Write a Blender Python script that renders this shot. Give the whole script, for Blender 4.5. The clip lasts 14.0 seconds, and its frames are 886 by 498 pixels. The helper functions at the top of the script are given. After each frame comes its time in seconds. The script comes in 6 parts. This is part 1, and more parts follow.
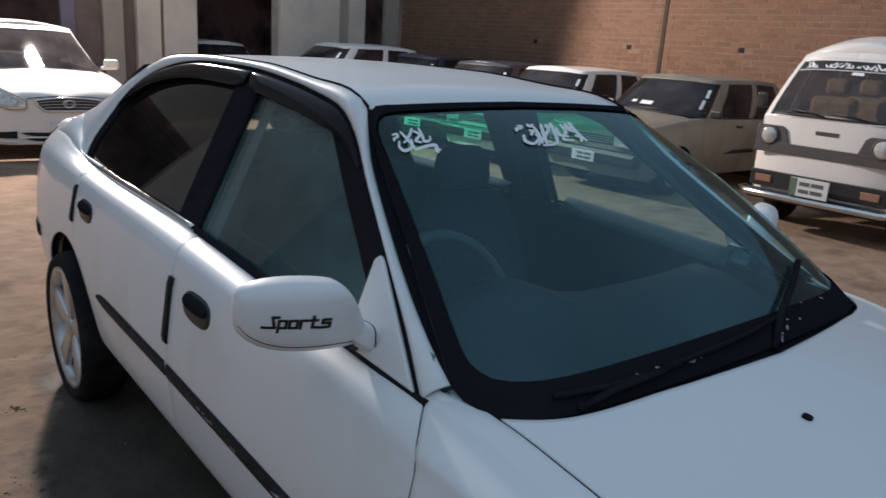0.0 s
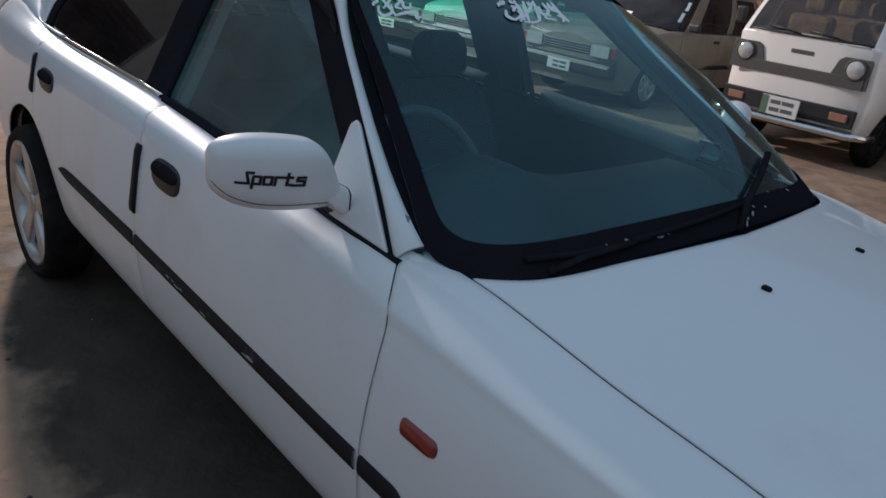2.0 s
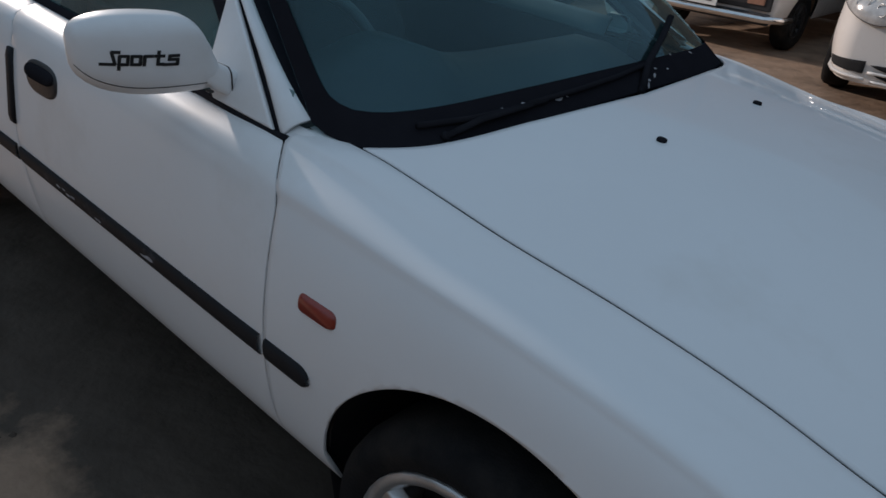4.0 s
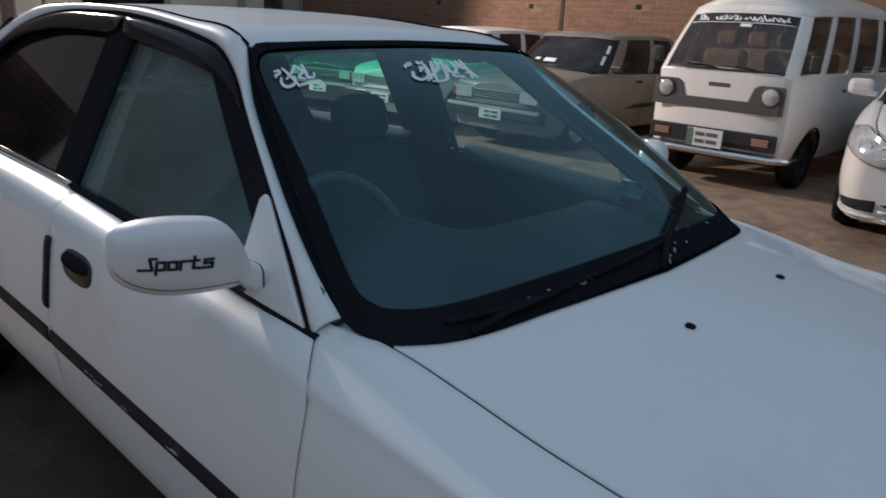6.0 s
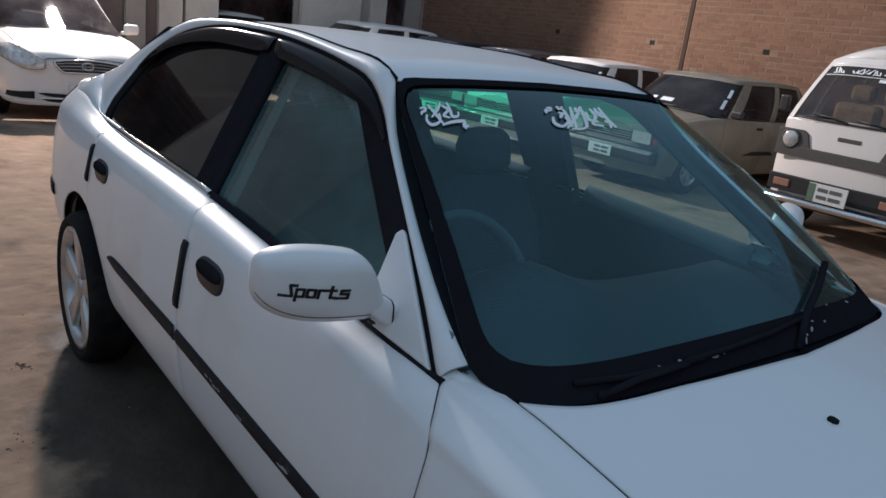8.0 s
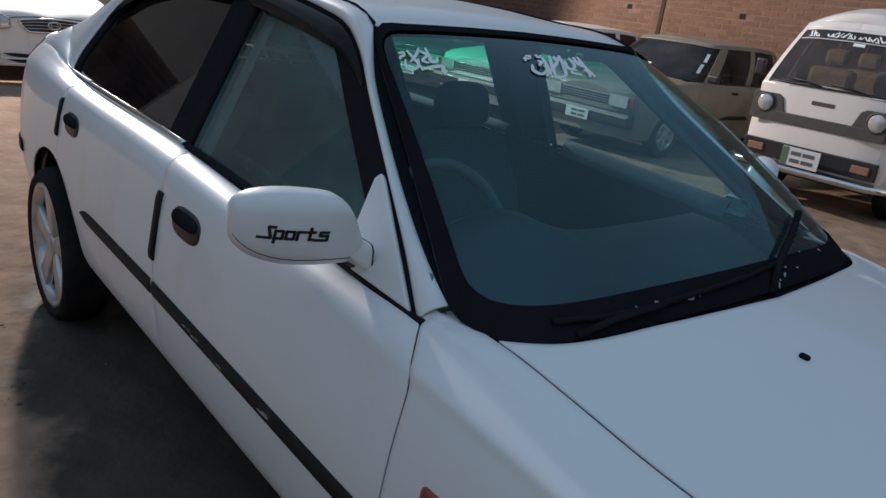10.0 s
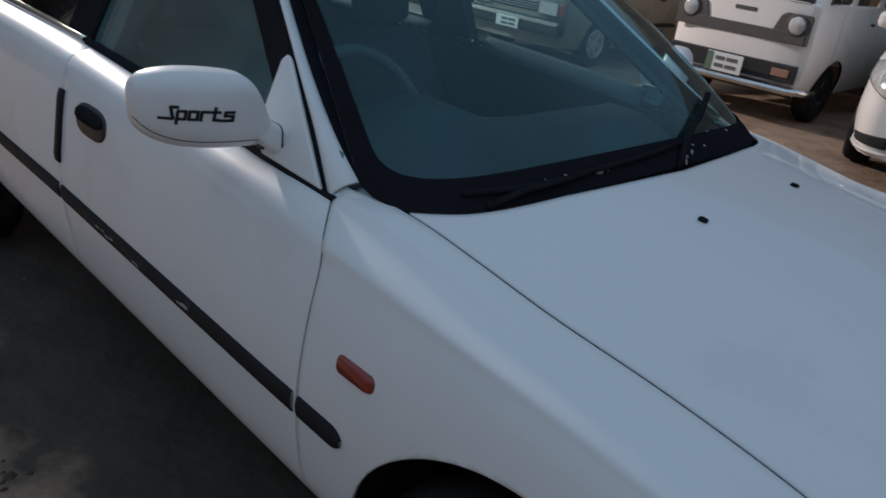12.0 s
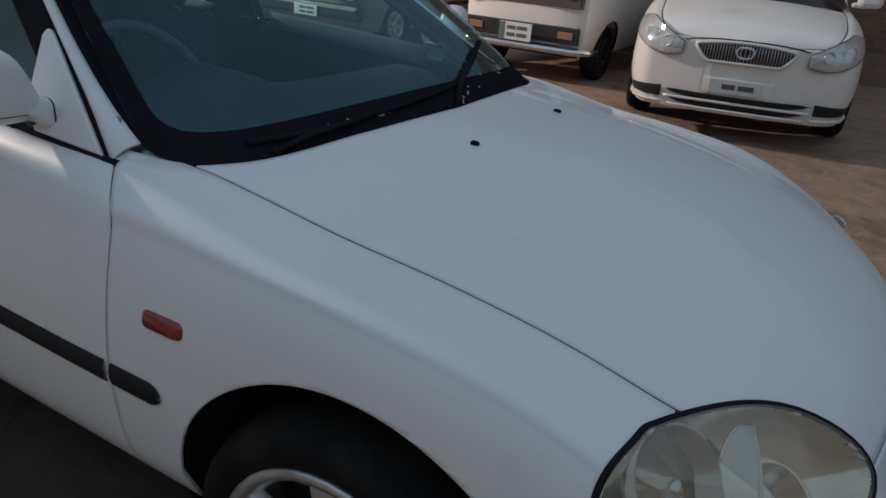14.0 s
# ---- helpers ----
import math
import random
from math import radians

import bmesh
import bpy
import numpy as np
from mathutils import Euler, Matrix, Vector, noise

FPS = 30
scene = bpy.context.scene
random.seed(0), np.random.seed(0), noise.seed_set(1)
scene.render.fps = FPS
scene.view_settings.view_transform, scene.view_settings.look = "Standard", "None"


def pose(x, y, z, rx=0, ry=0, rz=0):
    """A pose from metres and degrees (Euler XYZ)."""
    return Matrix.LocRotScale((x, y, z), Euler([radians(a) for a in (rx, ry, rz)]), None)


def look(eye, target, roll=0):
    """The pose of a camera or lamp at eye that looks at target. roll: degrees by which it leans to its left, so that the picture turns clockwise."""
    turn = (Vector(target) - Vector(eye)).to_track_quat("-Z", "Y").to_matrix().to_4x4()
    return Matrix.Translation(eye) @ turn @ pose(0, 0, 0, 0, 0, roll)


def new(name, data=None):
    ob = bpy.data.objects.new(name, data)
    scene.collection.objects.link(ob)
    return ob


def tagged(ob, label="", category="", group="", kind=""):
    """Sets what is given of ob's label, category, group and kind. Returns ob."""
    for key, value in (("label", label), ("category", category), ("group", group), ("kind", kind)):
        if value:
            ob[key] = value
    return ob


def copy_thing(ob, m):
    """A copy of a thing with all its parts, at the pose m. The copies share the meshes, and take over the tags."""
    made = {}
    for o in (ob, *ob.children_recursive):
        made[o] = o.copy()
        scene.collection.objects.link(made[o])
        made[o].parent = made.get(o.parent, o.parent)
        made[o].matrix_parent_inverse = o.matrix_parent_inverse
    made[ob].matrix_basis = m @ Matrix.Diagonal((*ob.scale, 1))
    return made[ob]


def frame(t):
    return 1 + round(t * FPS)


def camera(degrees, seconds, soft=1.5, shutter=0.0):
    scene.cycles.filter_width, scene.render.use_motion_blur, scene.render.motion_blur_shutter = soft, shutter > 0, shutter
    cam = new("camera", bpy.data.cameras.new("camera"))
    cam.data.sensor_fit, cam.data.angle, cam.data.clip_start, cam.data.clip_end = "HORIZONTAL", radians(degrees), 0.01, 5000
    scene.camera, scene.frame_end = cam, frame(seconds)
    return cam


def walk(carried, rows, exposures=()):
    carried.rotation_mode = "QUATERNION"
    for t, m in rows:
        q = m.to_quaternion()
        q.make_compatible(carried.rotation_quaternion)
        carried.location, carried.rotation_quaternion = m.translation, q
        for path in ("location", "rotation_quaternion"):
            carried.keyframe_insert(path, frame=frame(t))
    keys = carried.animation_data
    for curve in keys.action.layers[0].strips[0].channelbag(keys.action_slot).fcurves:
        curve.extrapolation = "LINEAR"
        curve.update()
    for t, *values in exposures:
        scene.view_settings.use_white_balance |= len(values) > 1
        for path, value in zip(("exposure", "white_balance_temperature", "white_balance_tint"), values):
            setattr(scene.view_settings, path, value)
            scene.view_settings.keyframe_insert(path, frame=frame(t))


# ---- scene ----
cam = camera(62.0, 14.0, shutter=0.35)
PATH = [
    (0, (1.685, -1.478, 1.466), (0.202, -0.245, 0.935), 3.9),
    (0.5, (1.671, -1.51, 1.469), (0.131, -0.343, 0.953), 5.3),
    (1, (1.683, -1.505, 1.435), (0.206, -0.301, 0.825), 6.5),
    (1.5, (1.691, -1.507, 1.41), (0.264, -0.273, 0.745), 7.7),
    (2, (1.702, -1.503, 1.38), (0.347, -0.234, 0.636), 7.2),
    (2.5, (1.716, -1.492, 1.351), (0.408, -0.209, 0.55), 6.5),
    (3, (1.736, -1.472, 1.317), (0.49, -0.181, 0.433), 4.6),
    (3.2, (1.745, -1.463, 1.311), (0.514, -0.171, 0.408), 4.5),
    (5.3, (1.777, -1.431, 1.296), (0.691, -0.027, 0.374), 4.6),
    (5.5, (1.774, -1.431, 1.322), (0.6, -0.007, 0.552), 3.4),
    (6, (1.721, -1.433, 1.395), (0.408, -0.048, 0.796), 2.9),
    (6.5, (1.676, -1.454, 1.441), (0.248, -0.155, 0.917), 4.5),
    (7, (1.659, -1.469, 1.447), (0.191, -0.211, 0.934), 5.4),
    (7.5, (1.647, -1.477, 1.444), (0.155, -0.256, 0.911), 6.2),
    (8, (1.646, -1.483, 1.436), (0.161, -0.269, 0.869), 7.2),
    (8.2, (1.646, -1.487, 1.43), (0.165, -0.278, 0.842), 7.6),
    (10.3, (1.661, -1.492, 1.39), (0.249, -0.235, 0.737), 7.7),
    (10.5, (1.664, -1.493, 1.39), (0.257, -0.237, 0.724), 7.7),
    (11, (1.667, -1.486, 1.373), (0.284, -0.234, 0.651), 7.7),
    (11.5, (1.686, -1.478, 1.353), (0.355, -0.19, 0.598), 7.7),
    (12, (1.723, -1.473, 1.327), (0.485, -0.13, 0.511), 7.8),
    (12.5, (1.77, -1.472, 1.302), (0.621, -0.068, 0.461), 5.6),
    (13, (1.844, -1.473, 1.284), (0.805, 0.015, 0.442), 3.7),
    (13.5, (1.897, -1.493, 1.268), (0.92, 0.056, 0.464), 3.7),
    (14, (1.866, -1.513, 1.274), (0.968, 0.091, 0.484), 4.7),
]
# the picture's own brightness and white balance on the way: seconds, stops, kelvin, tint
BALANCE = [(0, 0.12, 6650, 10), (0.5, 0.08, 6550, 10), (1, 0.0, 6450, 10), (2, -0.06, 6450, 10), (3.2, -0.08, 6500, 10), (5.3, -0.10, 6950, 10), (5.7, -0.09, 6850, 10), (6.3, 0.0, 6600, 10), (7.5, 0.02, 6450, 10), (8.2, 0.0, 6350, 10), (10.3, -0.07, 6450, 10), (11.5, -0.10, 6500, 10), (12.5, -0.09, 6600, 10), (13.2, -0.12, 6900, 10), (14, -0.12, 7000, 10)]
walk(cam, [(t, look(eye, target, roll)) for t, eye, target, roll in PATH], BALANCE)

# ---- light ----
world = bpy.data.worlds.new("dusk_sky")
scene.world = world
world.use_nodes = True
wn = world.node_tree
wn.nodes.clear()
w_out = wn.nodes.new("ShaderNodeOutputWorld")
w_bg = wn.nodes.new("ShaderNodeBackground")
w_bg.inputs[0].default_value = (0.535, 0.735, 0.98, 1)
# the last daylight stands low in the south-east and fades across the sky
w_co = wn.nodes.new("ShaderNodeTexCoord")
w_dot = wn.nodes.new("ShaderNodeVectorMath")
w_dot.operation = "DOT_PRODUCT"
w_dot.inputs[1].default_value = (0.24, -0.48, 0.84)
wn.links.new(w_co.outputs["Generated"], w_dot.inputs[0])
w_fade = wn.nodes.new("ShaderNodeMapRange")
w_fade.interpolation_type = "SMOOTHSTEP"
w_fade.inputs["From Min"].default_value, w_fade.inputs["From Max"].default_value = -0.9, 1.0
w_fade.inputs["To Min"].default_value, w_fade.inputs["To Max"].default_value = 0.30, 0.565
wn.links.new(w_dot.outputs["Value"], w_fade.inputs[0])
wn.links.new(w_fade.outputs[0], w_bg.inputs[1])
wn.links.new(w_bg.outputs[0], w_out.inputs[0])


# the flood lamp on the garage front
flood = bpy.data.lights.new("yard_flood_lamp", "SPOT")
flood.energy, flood.color = 5700, (1.0, 0.885, 0.83)
flood.spot_size, flood.spot_blend, flood.shadow_soft_size = radians(125.5), 0.15, 0.18
new("yard_flood_lamp", flood).matrix_world = look((-12.1, 1.5, 5.35), (-2.9, 0.5, 2.05))

# ---- materials ----


def material(name, colour, rough=0.5, metal=0.0, grain=0.0, scale=8.0, bump=0.0, bump_scale=60.0, stain=None, stain_scale=1.5, coat=0.0, random_tint=0.0, spec=0.5, stain_low=0.45, stain_high=0.7, bump_depth=0.02):
    m = bpy.data.materials.new(name)
    m.use_nodes = True
    nt = m.node_tree
    b = nt.nodes["Principled BSDF"]
    b.inputs["Roughness"].default_value = rough
    b.inputs["Metallic"].default_value = metal
    b.inputs["Coat Weight"].default_value = coat
    b.inputs["Coat Roughness"].default_value = 0.035
    b.inputs["Specular IOR Level"].default_value = spec
    b.inputs["Base Color"].default_value = (*colour, 1)
    coord = nt.nodes.new("ShaderNodeTexCoord")
    last = None
    if grain or stain or random_tint:
        rgb = nt.nodes.new("ShaderNodeRGB")
        rgb.outputs[0].default_value = (*colour, 1)
        last = rgb.outputs[0]
    if grain:
        n = nt.nodes.new("ShaderNodeTexNoise")
        n.inputs["Scale"].default_value = scale
        n.inputs["Detail"].default_value = 8
        n.inputs["Roughness"].default_value = 0.65
        nt.links.new(coord.outputs["Object"], n.inputs["Vector"])
        ramp = nt.nodes.new("ShaderNodeMapRange")
        ramp.inputs["From Min"].default_value, ramp.inputs["From Max"].default_value = 0.25, 0.75
        ramp.inputs["To Min"].default_value, ramp.inputs["To Max"].default_value = 1 - grain, 1 + grain
        nt.links.new(n.outputs[0], ramp.inputs[0])
        mul = nt.nodes.new("ShaderNodeVectorMath")
        mul.operation = "SCALE"
        nt.links.new(last, mul.inputs[0])
        nt.links.new(ramp.outputs[0], mul.inputs["Scale"])
        last = mul.outputs[0]
    if random_tint:
        info = nt.nodes.new("ShaderNodeObjectInfo")
        geo = nt.nodes.new("ShaderNodeNewGeometry")
        add = nt.nodes.new("ShaderNodeMath")
        add.operation = "ADD"
        nt.links.new(info.outputs["Random"], add.inputs[0])
        nt.links.new(geo.outputs["Random Per Island"], add.inputs[1])
        fr = nt.nodes.new("ShaderNodeMath")
        fr.operation = "FRACT"
        nt.links.new(add.outputs[0], fr.inputs[0])
        mr = nt.nodes.new("ShaderNodeMapRange")
        mr.inputs["To Min"].default_value, mr.inputs["To Max"].default_value = 1 - random_tint, 1 + random_tint
        nt.links.new(fr.outputs[0], mr.inputs[0])
        mul = nt.nodes.new("ShaderNodeVectorMath")
        mul.operation = "SCALE"
        nt.links.new(last, mul.inputs[0])
        nt.links.new(mr.outputs[0], mul.inputs["Scale"])
        last = mul.outputs[0]
    if stain:
        n = nt.nodes.new("ShaderNodeTexNoise")
        n.inputs["Scale"].default_value = stain_scale
        n.inputs["Detail"].default_value = 6
        n.inputs["Roughness"].default_value = 0.6
        nt.links.new(coord.outputs["Object"], n.inputs["Vector"])
        mr = nt.nodes.new("ShaderNodeMapRange")
        mr.inputs["From Min"].default_value, mr.inputs["From Max"].default_value = stain_low, stain_high
        nt.links.new(n.outputs[0], mr.inputs[0])
        mix = nt.nodes.new("ShaderNodeMix")
        mix.data_type = "RGBA"
        nt.links.new(mr.outputs[0], mix.inputs[0])
        nt.links.new(last, mix.inputs[6])
        mix.inputs[7].default_value = (*stain, 1)
        last = mix.outputs[2]
    if last is not None:
        nt.links.new(last, b.inputs["Base Color"])
    if bump:
        n = nt.nodes.new("ShaderNodeTexNoise")
        n.inputs["Scale"].default_value = bump_scale
        n.inputs["Detail"].default_value = 8
        nt.links.new(coord.outputs["Object"], n.inputs["Vector"])
        bp = nt.nodes.new("ShaderNodeBump")
        bp.inputs["Strength"].default_value = min(1.0, bump)
        bp.inputs["Distance"].default_value = bump_depth
        nt.links.new(n.outputs[0], bp.inputs["Height"])
        nt.links.new(bp.outputs[0], b.inputs["Normal"])
    return m


def glass(name, tint, gloss=1.0, rough=0.02, haze=0.0, veil=(0.55, 0.53, 0.48)):
    m = bpy.data.materials.new(name)
    m.use_nodes = True
    nt = m.node_tree
    nt.nodes.clear()
    out = nt.nodes.new("ShaderNodeOutputMaterial")
    mix = nt.nodes.new("ShaderNodeMixShader")
    tr = nt.nodes.new("ShaderNodeBsdfTransparent")
    gl = nt.nodes.new("ShaderNodeBsdfGlossy")
    # gloss by the angle, the same from both faces of the pane
    lw = nt.nodes.new("ShaderNodeLayerWeight")
    lw.inputs[0].default_value = 0.5
    pw = nt.nodes.new("ShaderNodeMath")
    pw.operation = "POWER"
    pw.inputs[1].default_value = 5.0
    nt.links.new(lw.outputs["Facing"], pw.inputs[0])
    fr = nt.nodes.new("ShaderNodeMapRange")
    fr.inputs["To Min"].default_value, fr.inputs["To Max"].default_value = 0.05, 1.0
    nt.links.new(pw.outputs[0], fr.inputs[0])
    tr.inputs[0].default_value = (*tint, 1)
    gl.inputs[0].default_value = (*(gloss if isinstance(gloss, tuple) else (gloss,) * 3), 1)
    gl.inputs[1].default_value = rough
    nt.links.new(fr.outputs[0], mix.inputs[0])
    nt.links.new(tr.outputs[0], mix.inputs[1])
    nt.links.new(gl.outputs[0], mix.inputs[2])
    last = mix
    if haze:
        last = nt.nodes.new("ShaderNodeMixShader")
        df = nt.nodes.new("ShaderNodeBsdfDiffuse")
        df.inputs[0].default_value = (*veil, 1)
        # the veil, of dust and of painted sheen, lies unevenly
        co = nt.nodes.new("ShaderNodeTexCoord")
        nz = nt.nodes.new("ShaderNodeTexNoise")
        nz.inputs["Scale"].default_value, nz.inputs["Detail"].default_value = 2.6, 7
        mr = nt.nodes.new("ShaderNodeMapRange")
        mr.inputs["From Min"].default_value, mr.inputs["From Max"].default_value = 0.3, 0.7
        mr.inputs["To Min"].default_value, mr.inputs["To Max"].default_value = 0.35 * haze, 1.65 * haze
        nt.links.new(co.outputs["Object"], nz.inputs["Vector"])
        nt.links.new(nz.outputs[0], mr.inputs[0])
        nt.links.new(mr.outputs[0], last.inputs[0])
        nt.links.new(mix.outputs[0], last.inputs[1])
        nt.links.new(df.outputs[0], last.inputs[2])
    nt.links.new(last.outputs[0], out.inputs[0])
    return m


WHITE = material("white_car_paint", (0.77, 0.78, 0.79), 0.42, coat=0.4, grain=0.03, scale=1.7, stain=(0.60, 0.57, 0.53), stain_scale=2.3, stain_low=0.56, stain_high=0.95)
WHITE2 = material("white_car_paint_dusty", (0.80, 0.755, 0.715), 0.32, coat=0.3, grain=0.05, scale=2.5, stain=(0.52, 0.47, 0.41), stain_scale=1.7, stain_low=0.55, stain_high=0.9)
GREY_PAINT = material("faded_beige_car_paint", (0.24, 0.212, 0.17), 0.42, coat=0.1, grain=0.08, scale=3, stain=(0.16, 0.14, 0.11), stain_scale=2.2)
DARK_PAINT = material("dark_car_paint", (0.05, 0.05, 0.06), 0.3, coat=0.3, grain=0.1, scale=3)
FRIT = material("black_glass_border", (0.016, 0.016, 0.020), 0.6, grain=0.1, scale=20, spec=0.0)
SATIN = material("satin_black_frame", (0.020, 0.020, 0.024), 0.6, grain=0.15, scale=20, spec=0.0)
BLACK = material("black_trim_plastic", (0.018, 0.018, 0.02), 0.42, grain=0.2, scale=30, bump=0.1, bump_scale=300)
RUBBER = material("tyre_rubber", (0.012, 0.012, 0.013), 0.85, grain=0.25, scale=25, bump=0.2, bump_scale=200, stain=(0.035, 0.03, 0.026), stain_scale=6, spec=0.15)
INNER = material("unlit_cavity_black", (0.010, 0.010, 0.011), 0.9, grain=0.2, scale=9)
ALLOY = material("silver_alloy", (0.55, 0.55, 0.55), 0.36, 0.75, grain=0.1, scale=14, stain=(0.22, 0.19, 0.16), stain_scale=9, stain_low=0.5, stain_high=0.85)
CHROME = material("chrome", (0.72, 0.72, 0.72), 0.14, 1.0, grain=0.06, scale=20)
MOULD = material("dark_rubber_moulding", (0.013, 0.014, 0.017), 0.6, grain=0.25, scale=18, spec=0.2, stain=(0.07, 0.07, 0.08), stain_scale=7, stain_low=0.58, stain_high=0.7)
PALE_AMBER = material("faded_amber_lens", (0.30, 0.15, 0.10), 0.35, grain=0.15, scale=40, coat=0.3)
AMBER = material("amber_lens", (0.25, 0.026, 0.015), 0.3, grain=0.15, scale=60, coat=0.4)
RED = material("red_lens", (0.25, 0.01, 0.01), 0.25, grain=0.1, scale=60, coat=0.4)
CLOTH = material("grey_seat_cloth", (0.028, 0.040, 0.046), 0.9, grain=0.25, scale=90, bump=0.2, bump_scale=400)
LINER = material("grey_headliner", (0.085, 0.085, 0.085), 0.9, grain=0.1, scale=50)
TRIM_GREY = material("grey_door_trim", (0.11, 0.125, 0.13), 0.8, grain=0.12, scale=20)
BELT = material("grey_belt_webbing", (0.55, 0.58, 0.56), 0.8, grain=0.1, scale=90)
SPLASH = material("dried_water_splash", (0.34, 0.34, 0.36), 0.7, grain=0.3, scale=80)
STEER = material("grey_steering_wheel", (0.07, 0.08, 0.085), 0.5, grain=0.1, scale=60)
DASH = material("dark_dashboard_plastic", (0.015, 0.021, 0.026), 0.55, grain=0.15, scale=60, bump=0.1, bump_scale=500)
DECAL = material("white_vinyl_sticker", (0.85, 0.87, 0.88), 0.5, grain=0.05, scale=40)
INK = material("black_vinyl_letters", (0.008, 0.008, 0.009), 0.7, grain=0.1, scale=40)
PLATE = material("number_plate_white", (0.66, 0.67, 0.66), 0.5, grain=0.08, scale=30)
PLATE_GREEN = material("number_plate_green", (0.10, 0.17, 0.11), 0.5, grain=0.1, scale=30)
LAMP_LENS = glass("headlamp_lens", (0.90, 0.89, 0.84), 0.9, 0.03, 0.20, (0.60, 0.55, 0.47))
REFLECTOR = material("headlamp_reflector", (0.80, 0.77, 0.70), 0.16, 0.95, grain=0.12, scale=14)
BULB_BLACK = material("smoked_lamp_bowl", (0.52, 0.49, 0.44), 0.20, 0.95, grain=0.15, scale=20)
LAMP_FIN = material("pale_lamp_housing", (0.62, 0.62, 0.60), 0.28, 0.3, grain=0.1, scale=30)
# teal veils on the sedan's glass paint sky sheen over real dust
WINDSHIELD = glass("windshield_glass", (0.54, 0.83, 0.88), (0.54, 0.82, 0.92), 0.015, 0.037, (0.34, 0.64, 0.70))
SUNBAND = glass("green_sun_band_glass", (0.06, 0.62, 0.40), (0.66, 0.92, 1.0), 0.015)
SUNBAND_MID = glass("green_sun_band_fade", (0.20, 0.70, 0.55), (0.62, 0.90, 1.0), 0.015, 0.015, (0.4, 0.6, 0.65))
SUNBAND_LOW = glass("green_sun_band_foot", (0.38, 0.78, 0.74), (0.58, 0.86, 0.96), 0.015, 0.028, (0.4, 0.6, 0.65))
SIDE_GLASS = glass("tinted_side_glass", (0.26, 0.34, 0.33), 1.0, 0.02, 0.17, (0.30, 0.54, 0.56))
CLEAR_GLASS = glass("clear_side_glass", (0.80, 0.86, 0.85), 1.0, 0.02)
DARK_GLASS = glass("dark_film_side_glass", (0.007, 0.006, 0.006), 1.0, 0.02, 0.03, (0.5, 0.45, 0.44))
VAN_GLASS = glass("dusty_van_glass", (0.34, 0.33, 0.34), 0.9, 0.03, 0.04, (0.55, 0.50, 0.50))
FAR_GLASS = glass("dusty_car_glass", (0.075, 0.065, 0.075), 0.55, 0.03, 0.045, (0.55, 0.49, 0.52))
VISOR = material("smoked_rain_visor", (0.012, 0.010, 0.012), 0.09, grain=0.1, scale=20, spec=0.08)

# ---- mesh helpers ----


def mesh_object(name, verts, faces, mat, parent=None, label="", smooth=True, solid=0.0, bevel=0.0):
    me = bpy.data.meshes.new(name)
    me.from_pydata([tuple(v) for v in verts], [], faces)
    me.validate()
    bm = bmesh.new()
    bm.from_mesh(me)
    bmesh.ops.remove_doubles(bm, verts=bm.verts, dist=1e-5)
    bmesh.ops.recalc_face_normals(bm, faces=bm.faces)
    bm.to_mesh(me)
    bm.free()
    for p in me.polygons:
        p.use_smooth = smooth
    me.materials.append(mat)
    ob = new(name, me)
    if parent:
        ob.parent = parent
    if label:
        ob["label"] = label
    if solid:
        md = ob.modifiers.new("thickness", "SOLIDIFY")
        md.thickness, md.offset = solid, 0
        ob.modifiers.new("crisp_rim", "WEIGHTED_NORMAL")
    if bevel:
        md = ob.modifiers.new("edge", "BEVEL")
        md.width, md.segments, md.limit_method = bevel, 2, "ANGLE"
    return ob


def root(name, m, label, category, group=""):
    e = new(name)
    e.empty_display_size = 0.3
    e.matrix_world = m
    return tagged(e, label, category, group)


def curve_of(*knots):
    """A smooth curve through (x, value) knots."""
    xs, vs = [float(k[0]) for k in knots], [float(k[1]) for k in knots]
    n = len(xs)
    d = [(vs[k + 1] - vs[k]) / (xs[k + 1] - xs[k]) for k in range(n - 1)]
    m = [d[0]] + [0.0 if d[k - 1] * d[k] <= 0 else (d[k - 1] + d[k]) / 2 for k in range(1, n - 1)] + [d[-1]]

    def f(x):
        x = min(max(x, xs[0]), xs[-1])
        i = 0
        while i < n - 2 and x > xs[i + 1]:
            i += 1
        h = xs[i + 1] - xs[i]
        t = (x - xs[i]) / h
        return ((2 * t**3 - 3 * t**2 + 1) * vs[i] + (t**3 - 2 * t**2 + t) * h * m[i] + (3 * t**2 - 2 * t**3) * vs[i + 1] + (t**3 - t**2) * h * m[i + 1])

    return f


def chain(points, n):
    """n points spread evenly along a smooth curve through the given ones."""
    p = np.array(points, float)
    s = np.r_[0, np.cumsum(np.linalg.norm(np.diff(p, axis=0), axis=1))]
    fs = [curve_of(*zip(s, p[:, k])) for k in range(p.shape[1])]
    return [tuple(f(v) for f in fs) for v in np.linspace(0, s[-1], n)]


def grid_faces(nu, nv, off=0):
    return [(off + i * nv + j, off + i * nv + j + 1, off + (i + 1) * nv + j + 1, off + (i + 1) * nv + j) for i in range(nu - 1) for j in range(nv - 1)]


def strip(name, a, b, mat, parent, label="", bulge=0.0, n=4, solid=0.0, axis=(0, 0, 1)):
    """A sheet between two chains of points, bulged along an axis."""
    verts = []
    ax = Vector(axis)
    for p, q in zip(a, b):
        for k in range(n):
            t = k / (n - 1)
            verts.append(Vector(p).lerp(Vector(q), t) + ax * (bulge * 4 * t * (1 - t)))
    return mesh_object(name, verts, grid_faces(len(a), n), mat, parent, label, solid=solid)


